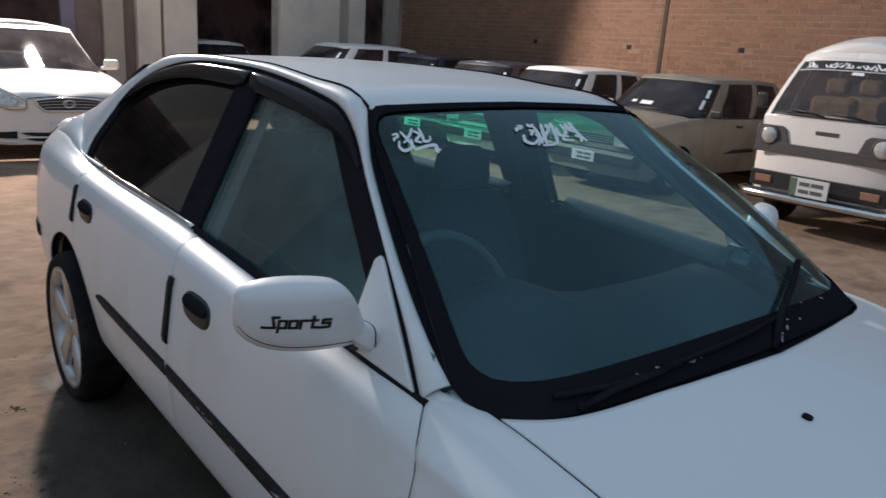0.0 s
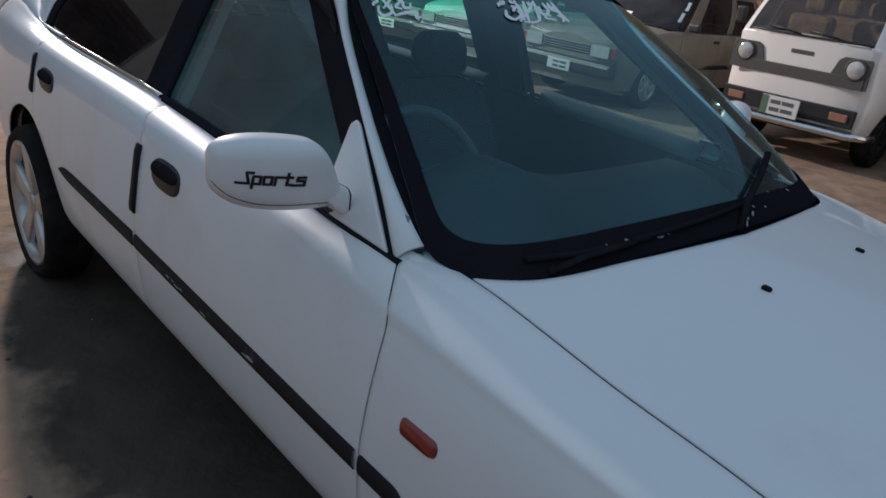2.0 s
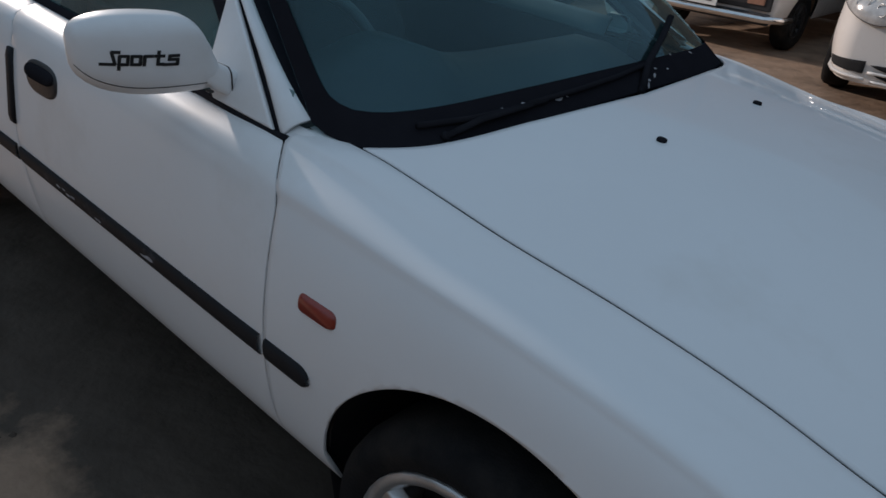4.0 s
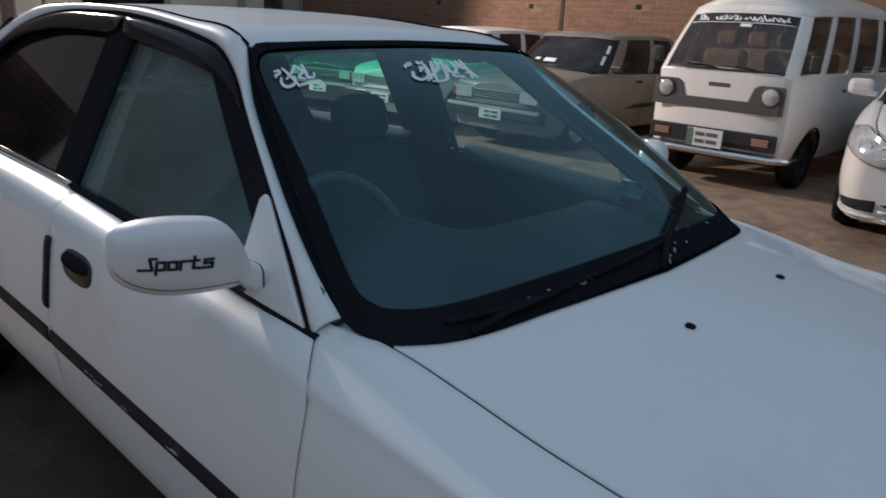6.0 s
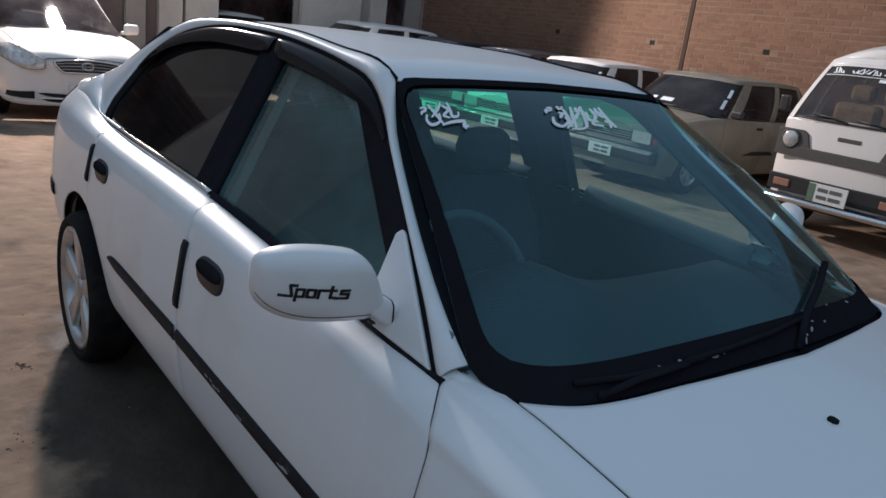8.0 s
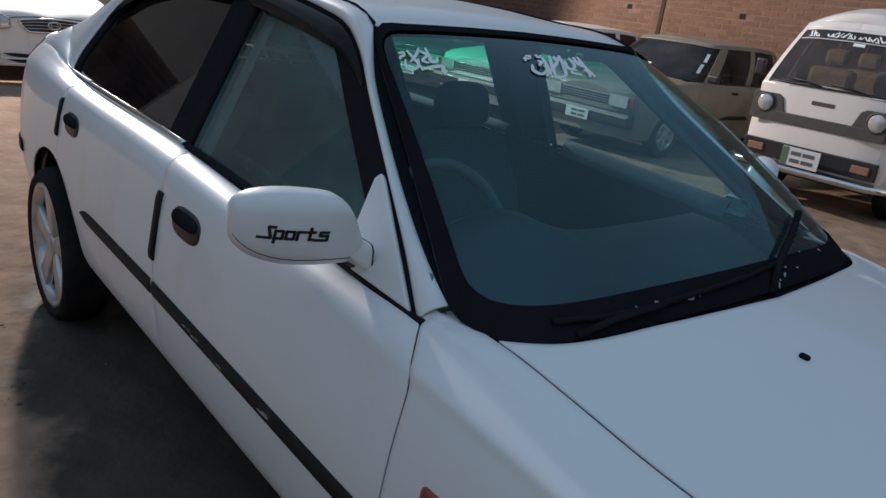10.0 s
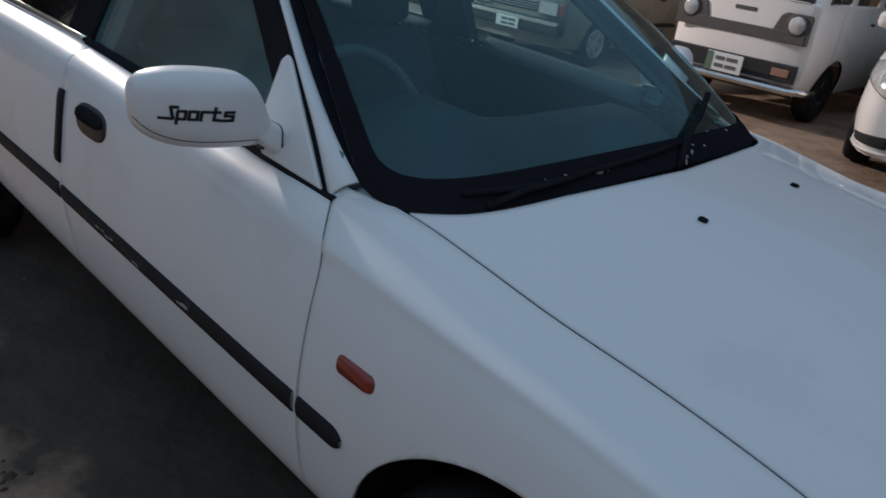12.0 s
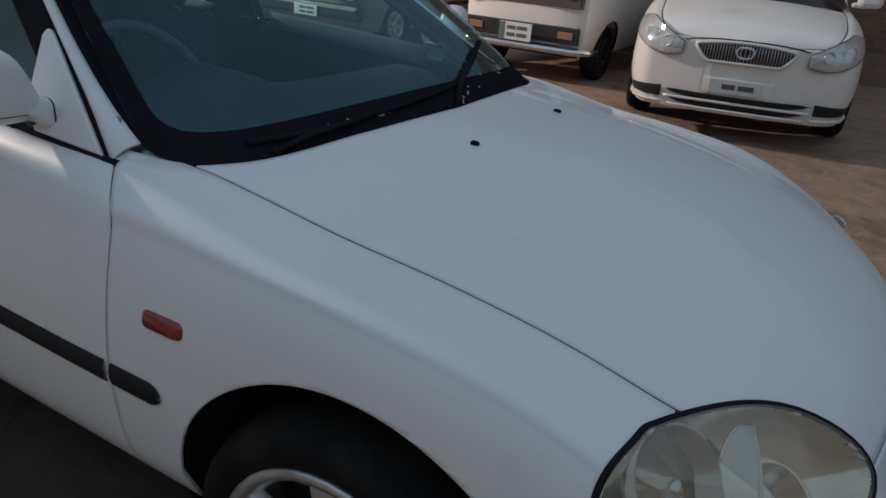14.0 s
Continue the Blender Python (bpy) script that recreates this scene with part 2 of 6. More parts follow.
def box(name, size, place, mat, parent, label="", bevel=0.008, turn=None):
    sx, sy, sz = (v / 2 for v in size)
    verts = [Vector((x, y, z)) for x in (-sx, sx) for y in (-sy, sy) for z in (-sz, sz)]
    faces = [(0, 1, 3, 2), (4, 6, 7, 5), (0, 4, 5, 1), (2, 3, 7, 6), (0, 2, 6, 4), (1, 5, 7, 3)]
    m = Matrix.Translation(place) @ (turn or Matrix())
    return mesh_object(name, [m @ v for v in verts], faces, mat, parent, label, smooth=False, bevel=min(bevel, min(size) * 0.45))


def tube(name, points, radius, mat, parent, label="", sides=8, closed=False, flat=1.0):
    """A round bar along points."""
    p = [Vector(v) for v in points]
    verts, n = [], len(p)
    for i, v in enumerate(p):
        a, b = (p[i - 1], p[(i + 1) % n]) if closed else (p[max(i - 1, 0)], p[min(i + 1, n - 1)])
        d = (b - a).normalized()
        u = d.cross(Vector((0, 0, 1)) if abs(d.z) < 0.95 else Vector((1, 0, 0))).normalized()
        w = u.cross(d)
        for k in range(sides):
            t = 2 * math.pi * k / sides
            verts.append(v + u * (radius * math.cos(t)) + w * (radius * flat * math.sin(t)))
    faces = []
    for i in range(n if closed else n - 1):
        for k in range(sides):
            j, l = (i + 1) % n, (k + 1) % sides
            faces.append((i * sides + k, i * sides + l, j * sides + l, j * sides + k))
    if not closed:
        faces += [tuple(range(sides)), tuple(range((n - 1) * sides, n * sides))]
    return mesh_object(name, verts, faces, mat, parent, label)


def spun(name, profile, place, mat, parent, label="", steps=40):
    """A body of revolution about the y axis: profile of (radius, y)."""
    verts, n = [], len(profile)
    for i in range(steps):
        t = 2 * math.pi * i / steps
        verts += [(place[0] + r * math.cos(t), place[1] + y, place[2] + r * math.sin(t)) for r, y in profile]
    faces = [(i * n + j, i * n + j + 1, ((i + 1) % steps) * n + j + 1, ((i + 1) % steps) * n + j) for i in range(steps) for j in range(n - 1)]
    return mesh_object(name, verts, faces, mat, parent, label)


def prism(name, outline, depth, m, mat, parent, label="", bevel=0.002):
    """A flat plate cut to an outline in its own x, y plane, standing out along z, laid by the pose m."""
    n = len(outline)
    verts = [m @ Vector((x, y, 0)) for x, y in outline] + [m @ Vector((x, y, depth)) for x, y in outline]
    faces = [tuple(range(n)), tuple(range(n, 2 * n))] + [(i, (i + 1) % n, n + (i + 1) % n, n + i) for i in range(n)]
    return mesh_object(name, verts, faces, mat, parent, label, smooth=False, bevel=bevel)


def rounded(w, h, r, n=5):
    """The outline of a rectangle with round corners."""
    out = []
    for cx, cy, a in ((w / 2 - r, h / 2 - r, 0), (-w / 2 + r, h / 2 - r, 90), (-w / 2 + r, -h / 2 + r, 180), (w / 2 - r, -h / 2 + r, 270)):
        for k in range(n):
            t = radians(a + 90 * k / (n - 1))
            out.append((cx + r * math.cos(t), cy + r * math.sin(t)))
    return out


def wheel(parent, x, y, side, radius=0.295, rim=0.2, width=0.19, rim_mat=None, spokes=5):
    """A wheel whose outer face looks to side (1: left, -1: right)."""
    w = new("wheel")
    w.parent = parent
    w.location = (x, y, radius)
    h = width / 2
    prof = [(rim, -h * 0.8), (rim + 0.02, -h * 0.95), (radius - 0.03, -h), (radius - 0.008, -h * 0.75), (radius, -h * 0.4), (radius, h * 0.4), (radius - 0.008, h * 0.75), (radius - 0.03, h), (rim + 0.02, h * 0.95), (rim, h * 0.8), (rim - 0.005, 0)]
    spun("tyre", prof, (0, 0, 0), RUBBER, w)
    rm = rim_mat or ALLOY
    o = side * h
    spun("rim", [(rim + 0.004, o * 0.82), (rim + 0.004, o * 0.9), (rim - 0.014, o * 0.9), (rim - 0.03, o * 0.55), (rim - 0.03, -o * 0.7)], (0, 0, 0), rm, w)
    spun("brake_disc", [(0.0, -o * 0.1), (rim - 0.05, -o * 0.1), (rim - 0.05, -o * 0.25), (0, -o * 0.25)], (0, 0, 0), INNER, w)
    spun("hub_cap", [(0.0, o * 0.78), (0.03, o * 0.78), (0.045, o * 0.7), (0.05, o * 0.4)], (0, 0, 0), rm, w, steps=20)
    for k in range(spokes):
        a = 2 * math.pi * k / spokes + 0.3
        verts = []
        for r, half, yy in ((0.03, 0.022, 0.66), (0.09, 0.03, 0.74), (rim - 0.02, 0.048, 0.8)):
            for sgn, dy in ((-1, -0.12), (-1, 0), (1, 0), (1, -0.12)):
                c, s = math.cos(a), math.sin(a)
                e = sgn * (half if dy == 0 else half * 1.25)
                verts.append((r * c - e * s, o * (yy + dy * 2.2), r * s + e * c))
        faces = [(i * 4 + j, i * 4 + (j + 1) % 4, i * 4 + 4 + (j + 1) % 4, i * 4 + 4 + j) for i in range(2) for j in range(4)] + [(0, 1, 2, 3), (8, 9, 10, 11)]
        mesh_object("spoke", verts, faces, rm, w, bevel=0.004)
    return w


class Shell:
    """The lower body of a car as half sections along x: y and z by a running number s from the sill (0) to the middle of the top (8)."""

    def __init__(self, wide, ys, zs, arches, zmid=0.78, crease=0.0):
        self.crease = crease
        self.wide, self.ys, self.zs, self.arches, self.zmid = wide, ys, zs, arches, zmid

    def section(self, x):
        w = self.wide(x)
        ys = [w * f(x) for f in self.ys]
        zs = [f(x) for f in self.zs]
        ys += [ys[6] * 0.52, 0.0]
        z8 = zs.pop()
        zs += [zs[6] + self.zmid * (z8 - zs[6]), z8]
        return ys, zs

    def at(self, x, s):
        ys, zs = self.section(x)
        i = min(int(s), 7)
        t = s - i

        def cr(v):
            p0, p1, p2, p3 = v[max(i - 1, 0)], v[i], v[i + 1], v[i + 2] if i < 7 else v[6 + 1]
            if i == 7:
                p3 = v[7] if v is zs else -v[7]
            return 0.5 * (2 * p1 + (p2 - p0) * t + (2 * p0 - 5 * p1 + 4 * p2 - p3) * t * t + (3 * p1 - p0 - 3 * p2 + p3) * t**3)

        y = cr(ys)
        if self.crease and s < 4.12:
            d = (4.12 - s) / 0.26
            y -= self.crease * d * math.exp(1 - d)
        return y, cr(zs)

    def low(self, x, s_min=0.0):
        """The lowest s at x: the wheel arch where there is one."""
        for cx, a, zc, b in self.arches:
            if abs(x - cx) < a:
                z = zc + b * math.sqrt(1 - ((x - cx) / a) ** 2)
                lo, hi = s_min, 4.6
                if self.at(x, lo)[1] >= z:
                    return s_min
                for _ in range(24):
                    mid = (lo + hi) / 2
                    lo, hi = (mid, hi) if self.at(x, mid)[1] < z else (lo, mid)
                return hi
        return s_min

    def stations(self, x0, x1, step=0.05):
        xs = set(np.round(np.linspace(x0, x1, max(2, int(abs(x1 - x0) / step) + 1)), 4))
        for cx, a, _, _ in self.arches:
            for k in range(0, 25):
                x = round(cx - a * math.cos(math.pi * k / 24), 4)
                for e in (x, x - 0.0015 if k == 0 else x, x + 0.0015 if k == 24 else x):
                    if min(x0, x1) <= e <= max(x0, x1):
                        xs.add(e)
        return sorted(xs)

    def panel(self, name, x0, x1, s0, s1, mat, parent, side, label="", ns=22, inset=1.0, solid=0.006, arch=True, drop=0.0, step=0.05, hole=None):
        """A panel from x0 to x1 (numbers or curves of s) and s0 to s1, on one side (1 left, -1 right)."""
        f0, f1 = (x0 if callable(x0) else (lambda s: x0)), (x1 if callable(x1) else (lambda s: x1))
        m0 = 0.5 * (f0(s0) + f0(s1))
        m1 = 0.5 * (f1(s0) + f1(s1))
        xs = self.stations(m0, m1, step)
        verts, inside = [], []
        for x in xs:
            lo = max(s0, self.low(x, s0)) if arch else s0
            for j in range(ns):
                s = max(lo, s0 + (s1 - s0) * j / (ns - 1))
                t = (x - m0) / (m1 - m0)
                xx = x + (f0(s) - m0) * (1 - t) ** 2 + (f1(s) - m1) * t**2
                y, z = self.at(xx, s)
                verts.append((xx, side * y * inset, z - drop))
                inside.append(bool(hole) and hole(xx, s))
        return mesh_object(name, verts, [f for f in grid_faces(len(xs), ns) if sum(inside[k] for k in f) < 3], mat, parent, label, solid=solid)

# ---- the white sedan in front of the camera ----
# x forward, y to its left, z up; the car stands at the origin.
const = lambda v: (lambda x: v)
sedan_shell = Shell(
    curve_of((-2.31, 0.60), (-2.25, 0.72), (-2.1, 0.80), (-1.9, 0.828), (-1.4, 0.843), (0, 0.848), (1.0, 0.847), (1.4, 0.846), (1.6, 0.838), (1.75, 0.818), (1.85, 0.765), (1.95, 0.68), (2.01, 0.58), (2.05, 0.47), (2.075, 0.30), (2.087, 0.1)),
    [const(0.925), const(0.974), const(1.0), const(0.997), const(0.962),
     curve_of((-2.3, 0.87), (-1.5, 0.848), (-0.3, 0.852), (0.1, 0.861), (0.55, 0.875), (0.8, 0.884), (1.0, 0.885), (1.4, 0.872), (1.75, 0.868), (2.1, 0.86)),
     curve_of((-2.3, 0.78), (-1.5, 0.78), (0.8, 0.805), (1.2, 0.790), (1.5, 0.777), (1.75, 0.774), (2.1, 0.76))],
    [curve_of((-2.3, 0.34), (-1.9, 0.30), (-1.0, 0.285), (1.0, 0.285), (1.75, 0.25), (2.1, 0.22)),
     curve_of((-2.3, 0.40), (-1.0, 0.365), (1.0, 0.365), (2.1, 0.30)),
     curve_of((-2.3, 0.52), (1.2, 0.515), (1.7, 0.48), (2.1, 0.36)),
     curve_of((-2.3, 0.70), (-1.0, 0.68), (1.0, 0.665), (1.5, 0.655), (1.75, 0.59), (1.9, 0.51), (2.1, 0.34)),
     curve_of((-2.3, 0.86), (-1.8, 0.895), (-1.0, 0.886), (-0.2, 0.868), (0.4, 0.842), (0.86, 0.806), (1.1, 0.792), (1.4, 0.772), (1.6, 0.738), (1.75, 0.672), (1.9, 0.565), (2.0, 0.48), (2.1, 0.38)),
     curve_of((-2.3, 0.965), (-1.9, 0.985), (-1.6, 0.95), (-1.4, 0.925), (-0.33, 0.908), (0.1, 0.893), (0.55, 0.872), (0.8, 0.865), (1.0, 0.845), (1.2, 0.815), (1.4, 0.794), (1.6, 0.759), (1.75, 0.705), (1.9, 0.615), (2.0, 0.53), (2.1, 0.42)),
     curve_of((-2.3, 1.01), (-1.9, 1.03), (-1.5, 0.99), (0.8, 0.880), (0.95, 0.872), (1.06, 0.855), (1.2, 0.831), (1.41, 0.803), (1.6, 0.766), (1.75, 0.718), (1.9, 0.645), (2.0, 0.57), (2.1, 0.46)),
     curve_of((-2.3, 1.045), (-1.9, 1.07), (-1.5, 1.05), (0.8, 0.912), (1.0, 0.905), (1.2, 0.893), (1.4, 0.872), (1.6, 0.832), (1.75, 0.788), (1.9, 0.725), (2.0, 0.66), (2.06, 0.59), (2.1, 0.50))],
    [(1.348, 0.375, 0.33, 0.350), (-1.40, 0.378, 0.318, 0.340)],
    crease=0.007,
)
sedan = root("sedan", pose(0, -0.033, 0) @ Matrix.Diagonal((1, 0.961, 1, 1)), "white four-door sedan with dark side mouldings and a stickered windshield", "car")


GAP = 0.0024
# opening of a headlamp, as (x, s) on the shell
lamp_knots = [(1.702, 3.68), (1.71, 4.275), (1.721, 4.9), (1.73, 5.6), (1.75, 6.0), (1.794, 6.257), (1.846, 6.445), (1.874, 6.53), (1.922, 6.60), (1.966, 6.615), (2.000, 6.52), (2.015, 6.33), (2.008, 6.0), (1.975, 5.0), (1.93, 3.9), (1.86, 3.3), (1.78, 3.05), (1.72, 3.2), (1.702, 3.68)]
lamp_line = chain(lamp_knots, 128)[:-1]
for _ in range(22):
    lamp_line = [tuple(0.25 * lamp_line[k - 1][i] + 0.5 * lamp_line[k][i] + 0.25 * lamp_line[(k + 1) % 127][i] for i in (0, 1)) for k in range(127)]

# the left lamp reaches less far up on to the hood
left_line = [(x, 2.8 + (s - 3) * 0.42) for x, s in lamp_line]


def in_lamp(x, s, line=lamp_line):
    """Whether a place on the shell lies within the headlamp's opening."""
    hit = False
    for (x0, s0), (x1, s1) in zip(line, line[1:] + line[:1]):
        if (s0 > s) != (s1 > s) and x < x0 + (s - s0) / (s1 - s0) * (x1 - x0):
            hit = not hit
    return hit


front_gap = curve_of((0, 0.85), (2, 0.854), (3, 0.862), (4, 0.852), (5, 0.79))
mid_gap = curve_of((0, -0.235), (3, -0.228), (4, -0.235), (5, -0.29))
rear_gap = curve_of((0, -1.27), (4, -1.27), (5, -1.31))
shift = lambda f, d: (lambda s: f(s) + d)
cowl = curve_of((6, 0.908), (6.35, 0.972), (7, 1.018), (7.5, 1.038), (8, 1.05))

sedan_doors = {}
for side in (-1, 1):
    sh = sedan_shell
    sh.panel("front_fender", shift(front_gap, GAP), 1.868, 0, 5.985, WHITE, sedan, side, ns=64, step=0.012, hole=in_lamp if side < 0 else lambda x, s: in_lamp(x, s, left_line))
    sedan_doors[side] = (
        sh.panel("front_door", shift(mid_gap, GAP), shift(front_gap, -GAP), 0, 5, WHITE, sedan, side),
        sh.panel("rear_door", shift(rear_gap, GAP), shift(mid_gap, -GAP), 0, 5, WHITE, sedan, side),
    )
    sh.panel("rear_quarter", -2.0, shift(rear_gap, -GAP), 0, 5.0, WHITE, sedan, side, ns=26)
    sh.panel("rear_bumper", -2.31, -2.005, 0, 3.4, WHITE, sedan, side, ns=14)
    sh.panel("tail_panel", -2.31, -2.005, 3.45, 5.96, WHITE, sedan, side, ns=14)
    sh.panel("front_bumper", 1.871, 2.087, 0, 5.985, WHITE, sedan, side, ns=64, step=0.01, hole=in_lamp if side < 0 else lambda x, s: in_lamp(x, s, left_line))
    # dark lining behind the joints
    sh.panel("inner_lining", -2.2, 1.66, 0.1, 5.6, INNER, sedan, side, ns=22, inset=0.965, solid=0.0, drop=0.02)

def top_panel(name, x_low, x_high, mat, label="", ns=12, drop=0.0, nx=26, hole=None):
    """A panel across the middle of the car's top, from the line s = 6.04 on the right to the one on the left."""
    verts, inside = [], []
    for i in range(nx):
        for j in range(-ns, ns + 1):
            s = 8 - abs(j) / ns * 1.985
            a, b = (x_low(s) if callable(x_low) else x_low), (x_high(s) if callable(x_high) else x_high)
            x = a + (b - a) * i / (nx - 1)
            y, z = sedan_shell.at(x, s)
            verts.append((x, math.copysign(y, j) if j else 0.0, z - drop))
            inside.append(bool(hole) and j < 0 and hole(x, s))
    return mesh_object(name, verts, [f for f in grid_faces(nx, 2 * ns + 1) if sum(inside[k] for k in f) < 3], mat, sedan, label, solid=0.006)


top_panel("hood", cowl, lambda s: 2.040 - 0.058 * ((8 - s) / 2) ** 2, WHITE, ns=48, nx=100, hole=in_lamp)
top_panel("front_panel", lambda s: 2.044 - 0.058 * ((8 - s) / 2) ** 2, 2.087, WHITE, ns=48, hole=in_lamp)
top_panel("hood_lining", lambda s: cowl(s) + 0.03, 1.72, INNER, drop=0.03)
top_panel("boot_lid", -2.31, -1.80, WHITE)
box("underbody", (3.9, 1.36, 0.06), (-0.1, 0, 0.27), INNER, sedan)
box("engine_block", (0.8, 0.7, 0.30), (1.36, 0, 0.48), INNER, sedan)
for x, s in ((1.36, 0), (-1.385, 1)):
    for side in (-1, 1):
        verts = []
        for k in range(17):
            t = math.pi * (k / 16) * 1.2 - 0.1 * math.pi
            for y in (0.79, 0.52):
                verts.append((x + 0.395 * math.cos(t), side * y, 0.325 + 0.37 * math.sin(t)))
        mesh_object("wheel_arch_liner", verts, grid_faces(17, 2), INNER, sedan)
        w_ob = wheel(sedan, x - 0.035 + 0.020 * s, side * (0.752 + 0.034 * s), side, 0.300 + 0.010 * s, 0.222 + 0.024 * s, 0.185)
        w_ob.location.z -= 0.010 + 0.032 * s

# washer nozzles on the hood
for y in (-0.218, 0.218):
    z = sedan_shell.at(1.207, 8 - abs(y) / 0.35)[1]
    z = min((abs(sedan_shell.at(1.207, 7 + k / 40)[0] - abs(y)), sedan_shell.at(1.207, 7 + k / 40)[1]) for k in range(41))[1]
    prism("washer_nozzle", rounded(0.018, 0.016, 0.006), 0.011, pose(1.207, y, z - 0.002, 0, 6, 0), SATIN, sedan)

# ---- cabin of the sedan ----
belt = curve_of((-1.62, 0.935), (-1.46, 0.926), (-0.33, 0.911), (0.1, 0.895), (0.55, 0.874), (0.8, 0.864))
cabin_y = lambda z: 0.741 - 0.52 * (z - 0.86) + 0.03 * (z - 0.86) * (1.33 - z)
frame_line = [(0.775, 0.868), (0.676, 0.946), (0.582, 1.012), (0.438, 1.111), (0.343, 1.176), (0.23, 1.256), (0.126, 1.305), (-0.002, 1.328), (-0.21, 1.351), (-0.441, 1.366), (-0.693, 1.367), (-1.062, 1.340), (-1.30, 1.275), (-1.43, 1.19), (-1.52, 1.07), (-1.565, 0.985), (-1.555, 0.932)]
inner_line = [(0.80, 0.700, 0.897), (0.70, 0.672, 0.954), (0.60, 0.640, 1.017), (0.447, 0.590, 1.114), (0.353, 0.556, 1.180), (0.262, 0.519, 1.262), (0.215, 0.497, 1.312), (0.12, 0.482, 1.342), (-0.085, 0.468, 1.357), (-0.447, 0.455, 1.379), (-0.9, 0.455, 1.377), (-1.2, 0.475, 1.354), (-1.4, 0.50, 1.296), (-1.6, 0.545, 1.205), (-1.75, 0.59, 1.12), (-1.90, 0.615, 1.07)]
outer = chain([(x, cabin_y(z) + 0.004, z) for x, z in frame_line], 60)
inner = chain(inner_line, 60)
rim_line = [p for p in inner if p[0] > 0.20]
for k, p in enumerate(inner):
    near = min(outer, key=lambda q: (Vector(q) - Vector(p)).length)
    w = 0.45 * min(1.0, max(0.0, (p[0] - 0.19) / 0.12)) * min(1.0, max(0.0, (0.80 - p[0]) / 0.22))
    inner[k] = tuple(Vector(p).lerp(Vector(near), w))
for side in (-1, 1):
    a, b = [(x, side * y, z) for x, y, z in outer], [(x, side * y, z) for x, y, z in inner]
    strip("cabin_side_frame", a, b, WHITE, sedan, bulge=0.009, n=7, solid=0.006, axis=(0, side * 0.8, 0.6))
    strip("windshield_edge", [(x, side * y, z + 0.001) for x, y, z in inner if x > 0.20], [(x - 0.012, side * (y - 0.022), z + 0.004) for x, y, z in rim_line][:len([p for p in inner if p[0] > 0.20])], FRIT, sedan, n=3, solid=0.002)
    strip("pillar_lining", [(x - 0.02, y * 0.955, z - 0.020) for x, y, z in a], [(x - 0.035, y * 0.945, z - 0.030) for x, y, z in b], LINER, sedan, n=3)
    # closing piece at the rear shoulder
    low_line = [(-1.275, 0.702, 0.933), (-1.42, 0.702, 0.933), (-1.555, 0.704, 0.932), (-1.67, 0.674, 0.978), (-1.785, 0.645, 1.024), (-1.90, 0.613, 1.070), (-2.0, *sedan_shell.at(-2.0, 6.02))]
    foot = [(x, *sedan_shell.at(x, 4.99)) for x in (-1.31, -1.43, -1.56, -1.67, -1.79, -1.90, -2.0)]
    strip("rear_shoulder", [(x, side * y, z) for x, y, z in chain(foot, 24)], [(x, side * y, z) for x, y, z in chain(low_line, 24)], WHITE, sedan, n=6, bulge=0.012, axis=(0, side * 0.6, 0.8), solid=0.004)
    # black door frame inside the white one
    up = [(x, cabin_y(z) - 0.004, z) for x, z in frame_line]
    cx, cz = -0.4, 1.08
    inn = []
    for x, z in frame_line:
        d = Vector((cx - x, cz - z))
        if x > 0.2:
            dx, dz = -0.075, -0.035
        elif x < -1.2:
            dx, dz = 0.045, -0.01
        else:
            dx, dz = -0.03 * max(0.0, (x + 0.1) / 0.3), -0.05
        inn.append((x + dx, cabin_y(z + dz) - 0.006, z + dz))
    strip("door_frame", [(x, side * y, z) for x, y, z in chain(up, 60)], [(x, side * y, z) for x, y, z in chain(inn, 60)], SATIN, sedan, n=3, solid=0.01)

    top = curve_of(*sorted([(x, z) for x, z in frame_line if z > 0.87]))

    def pane(name, x0, x1, mat, out=-0.010):
        verts, nx, nz = [], 40, 8
        for i in range(nx):
            x = x0 + (x1 - x0) * i / (nx - 1)
            lo, hi = belt(x) - 0.01, max(top(x) - 0.012, belt(x))
            for j in range(nz):
                z = lo + (hi - lo) * j / (nz - 1)
                verts.append((x, side * (cabin_y(z) + out), z))
        ob = mesh_object(name, verts, grid_faces(nx, nz), mat, sedan)
        ob.visible_shadow = False
        return ob

    pane("front_side_window", -0.34, 0.75, SIDE_GLASS if side < 0 else CLEAR_GLASS)
    pane("rear_side_window", -1.55, -0.47, DARK_GLASS if side < 0 else CLEAR_GLASS)
    # pillar between the doors
    verts = []
    for j in range(10):
        z = 0.90 + (1.345 - 0.90) * j / 9
        x = -0.40 - 0.02 * j / 9
        for dx in (-0.075, 0.0, 0.075):
            verts.append((x + dx, side * (cabin_y(z) - 0.004), z))
    mesh_object("door_pillar", verts, grid_faces(10, 3), SATIN, sedan, solid=0.02)
    # bright belt strips, one a door
    for x0, x1, m in ((-1.47, -0.345, CHROME), (-0.325, 0.50, SATIN)):
        verts = []
        for i in range(24):
            x = x0 + (x1 - x0) * i / 23
            z = belt(x)
            for dy, dz in ((0.0, 0.012), (0.012, 0.008), (0.014, -0.004), (0.004, -0.012)):
                verts.append((x, side * (cabin_y(z) + dy), z + dz))
        mesh_object("belt_strip", verts, grid_faces(24, 4), m, sedan, solid=0.003)
